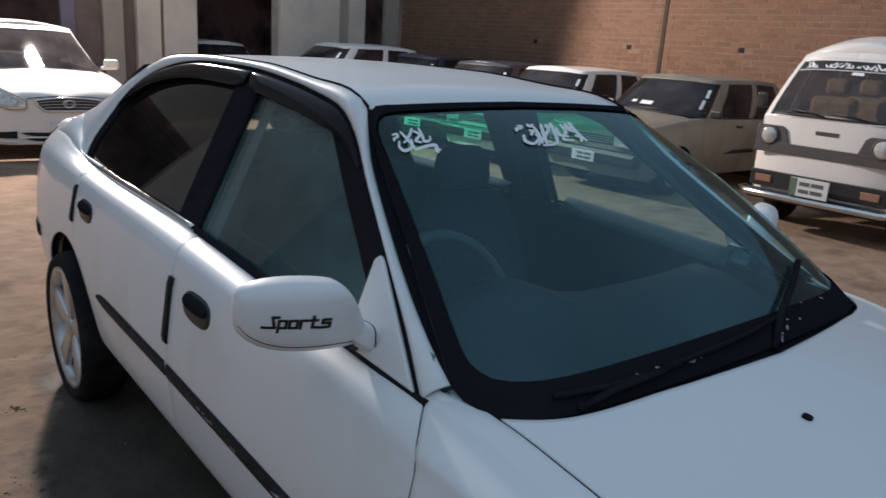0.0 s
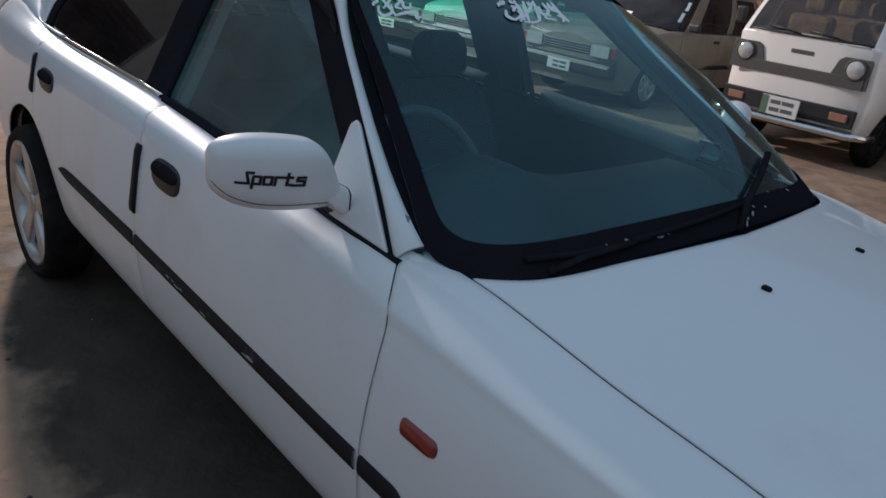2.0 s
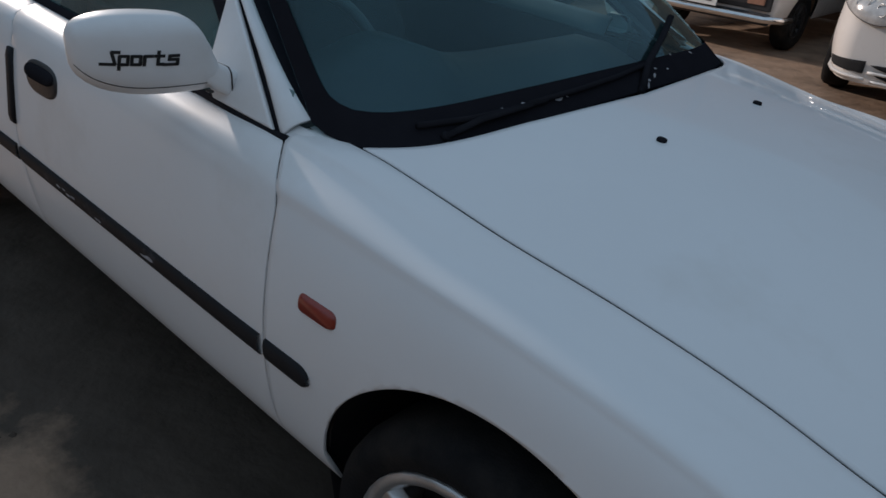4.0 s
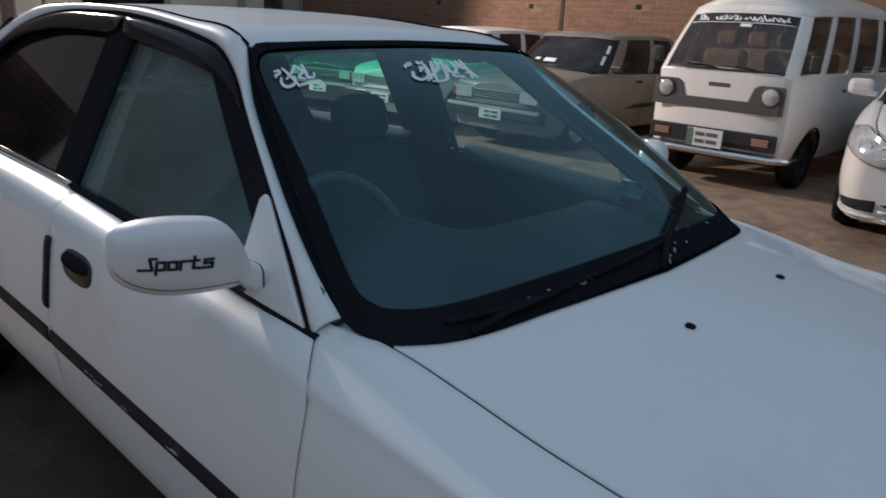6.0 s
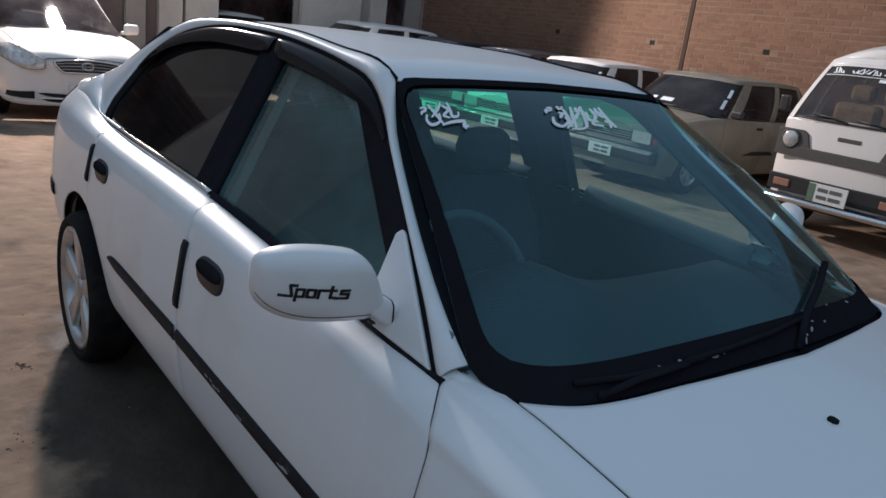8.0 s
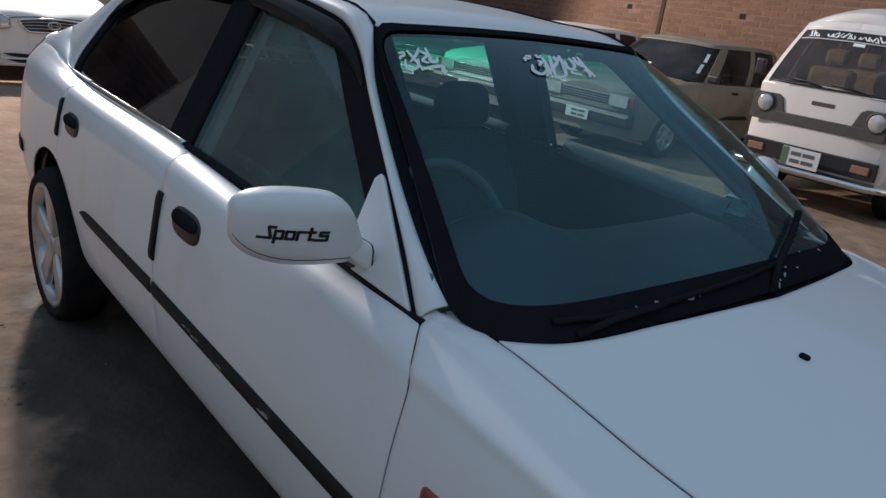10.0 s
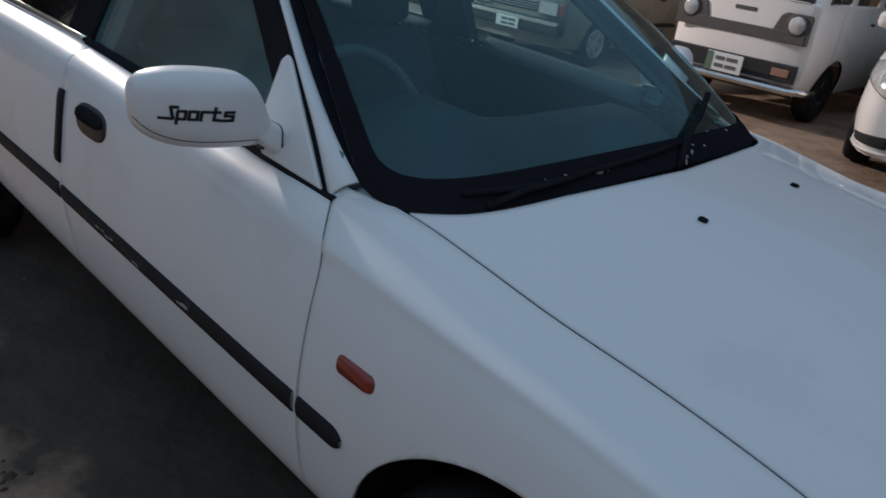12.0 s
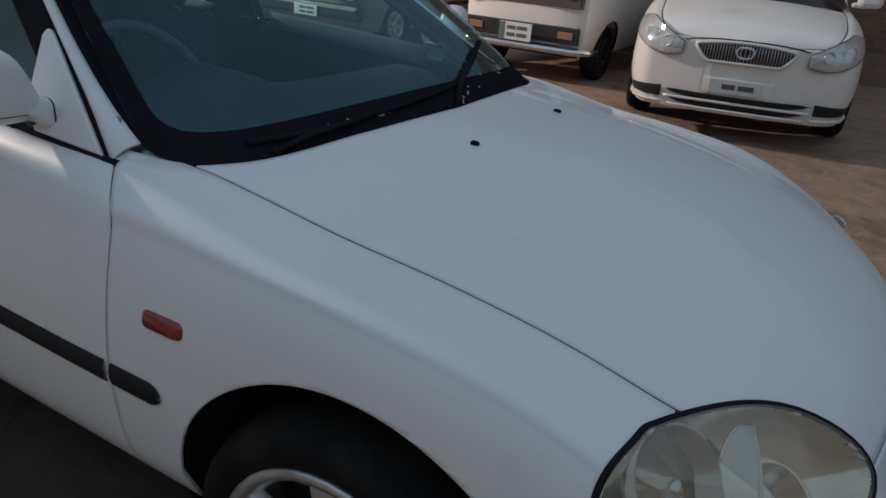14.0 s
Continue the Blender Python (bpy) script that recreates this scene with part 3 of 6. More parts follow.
    # smoked rain visors above the windows
    for x0, x1 in ((-1.44, -0.43), (-0.42, 0.30)):
        verts = []
        for i in range(30):
            x = x0 + (x1 - x0) * i / 29
            z1 = top(x) - 0.014
            drop = 0.044 * min(1.0, 5 * i / 29 + 0.5, 3.0 * (29 - i) / 29 + (0.12 if x1 > 0 else 0.8))
            for out, down in ((0.000, -0.10), (0.008, -0.05), (0.013, 0.08), (0.016, 0.28), (0.017, 0.55), (0.016, 1.0)):
                z = z1 - drop * down
                verts.append((x, side * (cabin_y(z) + out * min(1.0, drop / 0.04) + 0.003), z))
        mesh_object("rain_visor", verts, grid_faces(30, 6), VISOR, sedan, solid=0.003)
    # white sail piece and its black edging at the mirror
    sail = [(0.755, 0.874), (0.525, 1.046), (0.512, 1.052), (0.499, 1.040), (0.514, 0.93), (0.535, 0.90), (0.562, 0.880)]
    verts = [(x, side * (cabin_y(z) + 0.010), z) for x, z in sail]
    mesh_object("mirror_sail", verts, [(0, 1, 2, 3, 4, 5, 6)], WHITE, sedan, smooth=False, solid=0.012, bevel=0.004)
    tube("sail_edging", [(0.79, side * (cabin_y(0.868) + 0.006), 0.868), (0.70, side * (cabin_y(0.872) + 0.008), 0.868), (0.50, side * (cabin_y(0.88) + 0.008), 0.879)], 0.008, SATIN, sedan)

# roof with its two grooves
half_w = curve_of(*sorted((x, y) for x, y, z in inner_line if -1.45 < x < 0.22))
rail_z = curve_of(*sorted((x, z) for x, y, z in inner_line if -1.45 < x < 0.22))
verts, nx, ny = [], 34, 21
for i in range(nx):
    for j in range(ny):
        v = -1 + 2 * j / (ny - 1)
        x0, x1 = 0.215 - 0.004 * (1 - v * v), -1.40 - 0.06 * (1 - v * v)
        x = x0 + (x1 - x0) * i / (nx - 1)
        crown = (0.010 + 0.002 * math.sin(math.pi * min(1, i / (nx - 1)))) * (1 - abs(v) ** 2.4)
        verts.append((x, v * (half_w(x) - 0.004), rail_z(x) - 0.002 + crown))
mesh_object("roof", verts, grid_faces(nx, ny), WHITE, sedan, solid=0.006)
mesh_object("headliner", [(x - 0.01, y * 0.985, z - 0.022) for x, y, z in verts], grid_faces(nx, ny), LINER, sedan)
for side in (-1, 1):
    tube("roof_groove", [(x, side * (half_w(x) - 0.001), rail_z(x) + 0.003) for x in np.linspace(0.21, -1.38, 30)], 0.0042, SATIN, sedan, sides=6)

# windshield, its black border and green band
ws_base = chain([(0.80, 0.698, 0.894), (0.85, 0.688, 0.884), (0.897, 0.668, 0.882), (0.93, 0.62, 0.884), (0.955, 0.53, 0.886), (0.978, 0.30, 0.892), (0.988, 0.0, 0.896)], 22)
ws_top = chain([(0.258, 0.518, 1.262), (0.225, 0.503, 1.298), (0.218, 0.49, 1.312), (0.218, 0.48, 1.316), (0.218, 0.42, 1.319), (0.215, 0.22, 1.325), (0.21, 0.0, 1.328)], 22)
ws_base = [(x, -y, z) for x, y, z in ws_base] + [(x, y, z) for x, y, z in ws_base[-2::-1]]
ws_top = [(x, -y, z) for x, y, z in ws_top] + [(x, y, z) for x, y, z in ws_top[-2::-1]]
NW = len(ws_base)


def ws_point(u, v, lift=0.0):
    """A point of the windshield: u from its right edge to its left (0 to 1), v from its foot to its head."""
    k = u * (NW - 1)
    i = min(int(k), NW - 2)
    f = k - i
    a = Vector(ws_base[i]).lerp(Vector(ws_base[i + 1]), f)
    b = Vector(ws_top[i]).lerp(Vector(ws_top[i + 1]), f)
    edge = 1 - abs(2 * u - 1) ** 4
    n = Vector((0.62, 0.55 * (2 * u - 1) ** 3, 0.78)).normalized()
    return a.lerp(b, v) + n * (0.045 * 4 * v * (1 - v) * (0.35 + 0.65 * edge) + lift)


def ws_sheet(name, u0, u1, v0, v1, mat, lift=0.0, nu=48, nv=10, solid=0.0, label=""):
    verts = [ws_point(u0 + (u1 - u0) * i / (nu - 1), v0 + (v1 - v0) * j / (nv - 1), lift) for i in range(nu) for j in range(nv)]
    ob = mesh_object(name, verts, grid_faces(nu, nv), mat, sedan, label, solid=solid)
    if mat in (WINDSHIELD, SUNBAND, SUNBAND_MID, SUNBAND_LOW):
        ob.visible_shadow = False
    return ob


ws_sheet("windshield", 0, 1, 0, 0.745, WINDSHIELD)
for v0, v1, m in ((0.745, 0.785, SUNBAND_LOW), (0.785, 0.825, SUNBAND_MID), (0.825, 1, SUNBAND)):
    ws_sheet("sun_band", 0, 1, v0, v1, m, label="green tinted band of the windshield", nv=4 if v1 < 1 else 10)
# the black border as one ring with round inner corners
verts, ring_n = [], 200
for k in range(ring_n):
    t = 2 * math.pi * (k + 0.5) / ring_n
    c, q = math.cos(t), math.sin(t)
    m = max(abs(c), abs(q))
    ou, ov = 0.5 + 0.5 * c / m, 0.49 + 0.51 * q / m
    e = (abs(c) ** 15 + abs(q) ** 15) ** (1 / 15)
    iu, iv = 0.5 + 0.459 * c / e, 0.512 + 0.451 * q / e
    for j in range(9):
        verts.append(ws_point(min(1, max(0, ou + (iu - ou) * j / 8)), ov + (iv - ov) * j / 8, 0.005))
mesh_object("windshield_border", verts, [(k * 9 + j, k * 9 + j + 1, ((k + 1) % ring_n) * 9 + j + 1, ((k + 1) % ring_n) * 9 + j) for k in range(ring_n) for j in range(8)], FRIT, sedan)
# cowl tray between windshield and hood
cow_a = [(p[0] - 0.01, p[1] * 1.0, p[2] - 0.012) for p in ws_base]
cow_b = [(p[0] + 0.05, p[1] * 1.01, p[2] - 0.03) for p in ws_base]
strip("cowl_tray", cow_a, cow_b, FRIT, sedan, n=3, solid=0.004)
# white pillar foot beside the cowl
for side in (-1, 1):
    strip("pillar_foot", [(0.765, side * 0.742, 0.868), (0.80, side * 0.745, 0.867), (0.84, side * 0.745, 0.862)], [(0.785, side * 0.714, 0.886), (0.82, side * 0.706, 0.880), (0.86, side * 0.698, 0.868)], WHITE, sedan, n=5, bulge=0.002, solid=0.004)

# rear window
rw_top = [(-1.36 - 0.06 * (1 - v * v), v * 0.515, 1.318 + 0.028 * (1 - v * v)) for v in np.linspace(-1, 1, 15)]
rw_low = [(-1.88 - 0.05 * (1 - v * v), v * 0.63, 1.03 + 0.02 * (1 - v * v)) for v in np.linspace(-1, 1, 15)]
strip("rear_window", rw_top, rw_low, DARK_GLASS, sedan, bulge=0.004, n=8, axis=(-0.6, 0, 0.8))
strip("parcel_deck", [(-1.70, v * 0.60, 1.0) for v in np.linspace(-1, 1, 9)], [(-1.9, v * 0.62, 0.985) for v in np.linspace(-1, 1, 9)], WHITE, sedan, n=3, solid=0.004)

# wipers: each an arm from its pivot and a blade lying along the foot of the glass
for pivot, bend, tip, blade in (
    ((0.545, -0.020), (0.60, 0.045), (0.795, 0.175), ((0.60, 0.045), (0.50, 0.030), (0.40, 0.022), (0.30, 0.018))),
    ((0.16, -0.010), (0.21, 0.004), (0.30, 0.012), ((0.13, 0.022), (0.20, 0.016), (0.27, 0.014), (0.335, 0.016))),
):
    wiper = new("wiper")
    wiper.parent = sedan
    tube("wiper_arm", [ws_point(*pivot, 0.010), ws_point(*bend, 0.020), ws_point((bend[0] + tip[0]) / 2, (bend[1] + tip[1]) / 2, 0.020), ws_point(*tip, 0.016)], 0.0085, SATIN, wiper, flat=0.6)
    tube("wiper_blade", [ws_point(u, v, 0.012) for u, v in blade], 0.006, SATIN, wiper)
    tube("pivot_cap", [ws_point(pivot[0], pivot[1], 0.002), ws_point(pivot[0], pivot[1], 0.014)], 0.008, SATIN, wiper, sides=12)
# dried splashes and worn spots on the black foot of the glass
rnd = random.Random(31)
for u, v, big in ((0.262, 0.022, 1.0), (0.285, 0.020, 0.8), (0.300, 0.024, 1.2), (0.365, 0.016, 1.6), (0.378, 0.020, 1.2), (0.575, -0.012, 1.6), (0.585, 0.004, 1.3), (0.61, 0.012, 1.5), (0.625, 0.03, 0.9), (0.66, 0.02, 0.8), (0.775, 0.05, 1.1), (0.70, 0.06, 0.7)):
    c = ws_point(u, v, 0.0065)
    du, dv = ws_point(u + 0.01, v, 0.0065) - c, ws_point(u, v + 0.01, 0.0065) - c
    du, dv = du.normalized(), dv.normalized()
    lean = rnd.uniform(-0.6, 0.6)
    outline = [c + (du * math.cos(lean) + dv * math.sin(lean)) * math.cos(t) * 0.008 * big * rnd.uniform(0.6, 1.2) + dv * math.sin(t) * 0.003 * big * rnd.uniform(0.5, 1.3) for t in np.linspace(0, 2 * math.pi, 9, endpoint=False)]
    mesh_object("splash_mark", outline, [tuple(range(9))], SPLASH, sedan, smooth=False)

# door furniture on both sides
def on_side(x, z, side, lift=0.0):
    lo, hi = 0.0, 5.0
    for _ in range(26):
        mid = (lo + hi) / 2
        lo, hi = (mid, hi) if sedan_shell.at(x, mid)[1] < z else (lo, mid)
    y, _ = sedan_shell.at(x, hi)
    return Vector((x, side * (y + lift), z))


def side_plate(name, outline, mat, side, lift, thick, parent, label=""):
    """A shaped plate that follows the side of the body; outline of (x, z)."""
    cx, cz = np.mean([p[0] for p in outline]), np.mean([p[1] for p in outline])
    n = len(outline)
    verts = [on_side(x, z, side, -0.006) for x, z in outline] + [on_side(x, z, side, lift) for x, z in outline]
    verts += [on_side(cx + (x - cx) * 0.86, cz + (z - cz) * 0.8, side, lift + thick) for x, z in outline]
    faces = [(i, (i + 1) % n, n + (i + 1) % n, n + i) for i in range(n)]
    faces += [(n + i, n + (i + 1) % n, 2 * n + (i + 1) % n, 2 * n + i) for i in range(n)] + [tuple(range(2 * n, 3 * n))]
    return mesh_object(name, verts, faces, mat, parent, label, bevel=0.0)


for side in (-1, 1):
    fd, rd = sedan_doors[side]
    for door, hx, hz in ((fd, -0.045, 0.783), (rd, -1.105, 0.812)):
        outline = [(hx + 0.088 * math.copysign(abs(math.cos(t)) ** 0.7, math.cos(t)), hz + 0.038 * math.copysign(abs(math.sin(t)) ** 0.8, math.sin(t))) for t in np.linspace(0, 2 * math.pi, 28, endpoint=False)]
        h = side_plate("door_handle", outline, BLACK, side, 0.004, 0.004, door, "black plastic flap handle")
        grip = [(hx + 0.075 * math.copysign(abs(math.cos(t)) ** 0.6, math.cos(t)), hz + 0.012 + 0.018 * math.copysign(abs(math.sin(t)) ** 0.8, math.sin(t))) for t in np.linspace(0, 2 * math.pi, 24, endpoint=False)]
        side_plate("grip", grip, SATIN, side, 0.012, 0.006, h)
    # edge guards
    for door, x1, x0, z1, z0 in ((fd, -0.228, -0.236, 0.818, 0.630), (rd, -1.266, -1.289, 0.878, 0.735)):
        side_plate("edge_guard", [(x0 - 0.016, z0), (x0 + 0.016, z0), (x1 + 0.016, z1), (x1 - 0.016, z1)], MOULD, side, 0.008, 0.004, door, "black rubber door edge guard")
    # side moulding in three lengths
    for holder, x0, x1 in ((rd, -0.93, -0.242), (fd, -0.222, 0.846), (sedan, 0.862, 0.984)):
        verts, nx = [], 30
        for i in range(nx):
            x = x0 + (x1 - x0) * i / (nx - 1)
            zc = 0.548 - 0.018 * min(1.0, max(0.0, x + 0.25))
            end = 1.0
            if holder is sedan and i > nx - 8:
                end = math.sqrt(max(0.02, 1 - ((i - nx + 8) / 7.2) ** 2))
            if holder is rd and i < 6:
                end = math.sqrt(max(0.02, 1 - ((6 - i) / 6.2) ** 2))
            for dz, o in ((-0.024, -0.002), (-0.02, 0.008), (-0.008, 0.011), (0.008, 0.011), (0.02, 0.008), (0.024, -0.002)):
                verts.append(on_side(x, zc + dz * end, side, o))
        mesh_object("side_moulding", verts, grid_faces(nx, 6), MOULD, holder, "scuffed dark rubber side moulding")
    # repeater lamp on the fender
    out = [(0.998 + x, 0.672 + z) for x, z in rounded(0.092, 0.030, 0.012)]
    side_plate("side_repeater", out, AMBER, side, 0.004, 0.006, sedan, "red-orange side repeater lens")

# pale scuffs rubbed into the near front door's moulding
rnd = random.Random(12)
for x in (0.02, 0.05, 0.075, 0.10, 0.22, 0.235, 0.44, 0.46):
    zc = 0.548 - 0.018 * min(1.0, max(0.0, x + 0.25)) + rnd.uniform(-0.006, 0.006)
    half, high = rnd.uniform(0.006, 0.018), rnd.uniform(0.002, 0.005)
    outline = [(x + half * math.cos(t) * rnd.uniform(0.6, 1.2), zc + high * math.sin(t) * rnd.uniform(0.6, 1.3)) for t in np.linspace(0, 2 * math.pi, 8, endpoint=False)]
    mesh_object("scuff_mark", [on_side(px, pz, -1, 0.0118) for px, pz in outline], [tuple(range(8))], SPLASH, sedan_doors[-1][0], smooth=False)

# mirrors
for side in (-1, 1):
    mirror = new("door_mirror")
    mirror.parent = sedan
    path = [(0.0, 0.040, 0.052), (0.010, 0.050, 0.061), (0.05, 0.056, 0.062), (0.10, 0.058, 0.062), (0.15, 0.053, 0.057), (0.185, 0.044, 0.045), (0.206, 0.026, 0.026)]
    verts, n = [], 20
    for d, a, b in path:
        for k in range(n):
            t = 2 * math.pi * k / n
            c, s = math.cos(t), math.sin(t)
            cx = math.copysign(abs(c) ** 0.75, c) * (a if c > 0 else a * 0.55)
            cz = math.copysign(abs(s) ** 0.7, s) * b * (1.0 if s > 0 else 1.40)
            verts.append((0.565 - d * 0.36 + cx * 1.1, side * (0.778 + d * 0.95 + 0.48 * (cz - 0.03) * max(0.0, 1 - d / 0.06)), 0.988 - 0.004 * (d / 0.2) + cz + 0.012 * max(0.0, s) * (d / 0.2 - 0.8)))
    faces = [(i * n + k, i * n + (k + 1) % n, (i + 1) * n + (k + 1) % n, (i + 1) * n + k) for i in range(len(path) - 1) for k in range(n)] + [tuple(range(n)), tuple(range((len(path) - 1) * n, len(path) * n))]
    shell = mesh_object("mirror_shell", verts, faces, WHITE, mirror)
    md = shell.modifiers.new("round", "SUBSURF")
    md.levels = md.render_levels = 1
    verts, secs = [], [(0.570, 0.685, 0.905, 0.040, 0.026), (0.574, 0.715, 0.910, 0.040, 0.027), (0.574, 0.745, 0.926, 0.038, 0.027), (0.566, 0.785, 0.950, 0.036, 0.026), (0.556, 0.81, 0.962, 0.03, 0.02)]
    for cx, cy, cz, hx, hz in secs:
        verts += [(cx + x, side * cy, cz + z) for x, z in rounded(2 * hx, 2 * hz, 0.014)]
    mesh_object("mirror_arm", verts, [(i * 20 + k, i * 20 + (k + 1) % 20, i * 20 + 20 + (k + 1) % 20, i * 20 + 20 + k) for i in range(4) for k in range(20)], WHITE, mirror)
    tube("fold_line", [(0.574 + x * 1.02, side * 0.733, 0.919 + z * 1.02) for x, z in rounded(0.078, 0.054, 0.014)], 0.0016, INK, mirror, sides=6, closed=True)
    glass_face = [Matrix.Translation((0.500, side * 0.865, 0.985)) @ Vector((-0.35 * y * 0, y, z)) for y, z in rounded(0.14, 0.07, 0.028)]
    gm = [(v.x - 0.40 * side * (v.y - side * 0.865), v.y, v.z) for v in glass_face]
    mesh_object("mirror_glass", gm, [tuple(range(len(gm)))], CHROME, mirror, smooth=False, solid=0.004)
    if side < 0:
        # squared slanting letters: S p o r t s, each as bars in a unit cell
        letters = [
            [(1.02, 1.0), (0.34, 1.0), (0.72, 0.06), (-0.62, 0.06)],
            [(0.0, -0.34), (0.0, 0.70), (0.72, 0.70), (0.72, 0.06), (0.10, 0.06)],
            [(0.0, 0.70), (0.72, 0.70), (0.72, 0.06), (0.0, 0.06), (0.0, 0.70)],
            [(0.0, 0.0), (0.0, 0.70), (0.66, 0.70)],
            [(0.28, 1.05), (0.28, 0.06), (0.70, 0.06)],
            [(0.88, 0.70), (0.14, 0.70), (0.14, 0.40), (0.82, 0.40), (0.82, 0.02), (-0.30, 0.02)],
        ]
        bars = [(k, p, q) for k, line in enumerate(letters) for p, q in zip(line, line[1:])] + [(4, (0.0, 0.70), (0.74, 0.70))]
        me = bpy.data.meshes.new("mirror_lettering")
        bm = bmesh.new()
        bpy.context.view_layer.update()
        deps = bpy.context.evaluated_depsgraph_get()
        lay = pose(0.570, -0.879, 0.9725, 90, 0, 43.5)
        ahead = lay.to_3x3() @ Vector((0, 0, 1))
        face = shell.evaluated_get(deps)
        for k, p, q in bars:
            d = Vector((q[0] - p[0], q[1] - p[1])).normalized()
            side_way = Vector((-d.y, d.x)) * (0.155 if abs(d.y) > 0.5 else 0.125)
            ends = (Vector(p) - d * 0.085, Vector(q) + d * 0.085)
            rows = []
            for m in range(7):
                c = ends[0].lerp(ends[1], m / 6)
                row = []
                for w in (c - side_way, c + side_way):
                    x = (w.x + k * 1.06 - (0.22 if k > 3 else 0.0) - 2.75) * 0.0176 + w.y * 0.0042
                    at = lay @ Vector((x, (w.y - 0.42) * 0.0212, 0))
                    hit, place, nrm, _ = face.ray_cast(at + ahead * 0.15, -ahead)
                    row.append(bm.verts.new(place + nrm * (0.0008 + 0.0001 * k) if hit else at))
                rows.append(row)
            for r0, r1 in zip(rows, rows[1:]):
                bm.faces.new((r0[0], r0[1], r1[1], r1[0]))
        bm.to_mesh(me)
        bm.free()
        me.materials.clear()
        me.materials.append(INK)
        txt = new("mirror_lettering", me)
        txt.parent = mirror
        txt["label"] = "black squared lettering that reads Sports"
    seam = []
    for d, a, b in path[1:]:
        seam.append((0.565 - d * 0.36 + a * 0.95, side * (0.778 + d * 0.95 + 0.48 * (-b - 0.03) * max(0.0, 1 - d / 0.06)), 0.988 - 0.004 * (d / 0.2) - b * 1.05))
    seam_mesh = []
    bpy.context.view_layer.update()
    face = shell.evaluated_get(bpy.context.evaluated_depsgraph_get())
    for p in chain(seam, 24):
        out = Vector((0.8, side * 0.45, -0.1)).normalized()
        hit, place, nrm, _ = face.ray_cast(Vector(p) + out * 0.2, -out)
        if hit:
            seam_mesh.append(place + nrm * 0.0002)
    if len(seam_mesh) > 4:
        tube("shell_seam", seam_mesh, 0.0011, BLACK, mirror, sides=5)
    box("fold_joint", (0.016, 0.010, 0.005), (0.600, side * 0.772, 0.908), BLACK, mirror, bevel=0.002)

# headlamps
for side in (-1, 1):
    lampo = new("headlamp")
    lampo.parent = sedan
    rim = [Vector((x, *sedan_shell.at(x, q))) for x, q in (lamp_line if side < 0 else left_line)]
    c = sum(rim, Vector()) / len(rim)
    nrm = sum(((rim[k] - c).cross(rim[k - 1] - c) for k in range(len(rim))), Vector()).normalized()
    nrm = nrm if nrm.x > 0 else -nrm
    flip = lambda v: (v[0], side * v[1], v[2])
    verts, rings = [], 7
    for r in range(rings):
        q = 1 - r / rings
        for p in rim:
            d = Vector(p) - c
            verts.append(flip(c + d * q + nrm * (0.050 * (1 - q * q) + 0.006)))
    nn = len(rim)
    verts.append(flip(c + nrm * 0.057))
    faces = [(i * nn + k, i * nn + (k + 1) % nn, (i + 1) * nn + (k + 1) % nn, (i + 1) * nn + k) for i in range(rings - 1) for k in range(nn)] + [((rings - 1) * nn + k, (rings - 1) * nn + (k + 1) % nn, len(verts) - 1) for k in range(nn)]
    lens = mesh_object("lens", verts, faces, LAMP_LENS, lampo, "hazed clear headlamp lens")
    lens.visible_shadow = False
    tube("lens_seal", [flip(Vector(p) + nrm * 0.003) for p in rim], 0.0052, SATIN, lampo, closed=True)
    verts = [flip(Vector(p) + nrm * 0.006) for p in rim] + [flip(c + (Vector(p) - c) * 0.8 - nrm * 0.03) for p in rim] + [flip(c - nrm * 0.05)]
    faces = [(k, (k + 1) % nn, nn + (k + 1) % nn, nn + k) for k in range(nn)] + [(nn + k, nn + (k + 1) % nn, 2 * nn) for k in range(nn)]
    mesh_object("bowl", verts, faces, REFLECTOR, lampo)
    tangent = (rim[77] - rim[8]).normalized()
    tangent = (tangent - nrm * tangent.dot(nrm)).normalized()
    for off, rad in ((-0.078, 0.082), (0.084, 0.070)):
        cc = c + tangent * off - nrm * 0.030
        up = nrm.cross(tangent)
        verts = []
        for ring, (rr, dd) in enumerate(((1.10, 0.010), (1.0, 0.026), (0.94, 0.022), (0.72, -0.012), (0.25, -0.034))):
            for k in range(24):
                t = 2 * math.pi * k / 24
                verts.append(flip(cc + (tangent * math.cos(t) + up * math.sin(t)) * rad * rr + nrm * dd))
        faces = [(i * 24 + k, i * 24 + (k + 1) % 24, (i + 1) * 24 + (k + 1) % 24, (i + 1) * 24 + k) for i in range(4) for k in range(24)] + [tuple(range(96, 120))]
        mesh_object("reflector", verts, faces, BULB_BLACK if off < 0 else REFLECTOR, lampo)
        mesh_object("bulb_shield", [flip(cc + (tangent * math.cos(t) + up * math.sin(t)) * 0.016 * q + nrm * d) for q, d in ((1, -0.02), (1, 0.006), (0.6, 0.016), (0.1, 0.018)) for t in np.linspace(0, 2 * math.pi, 12, endpoint=False)], [(i * 12 + k, i * 12 + (k + 1) % 12, i * 12 + 12 + (k + 1) % 12, i * 12 + 12 + k) for i in range(3) for k in range(12)], CHROME, lampo)
    # pale three-cornered fin between the bowls, with its bright ridge
    up = nrm.cross(tangent)
    up = up if up.z > 0 else -up
    mid = c + tangent * 0.002 + nrm * 0.010
    arc = [mid + up * (0.018 + 0.085 * math.sin(a)) + tangent * (0.018 - 0.062 * math.cos(a)) + nrm * 0.008 * math.sin(2 * a) for a in np.linspace(0.25, math.pi / 2, 9)]
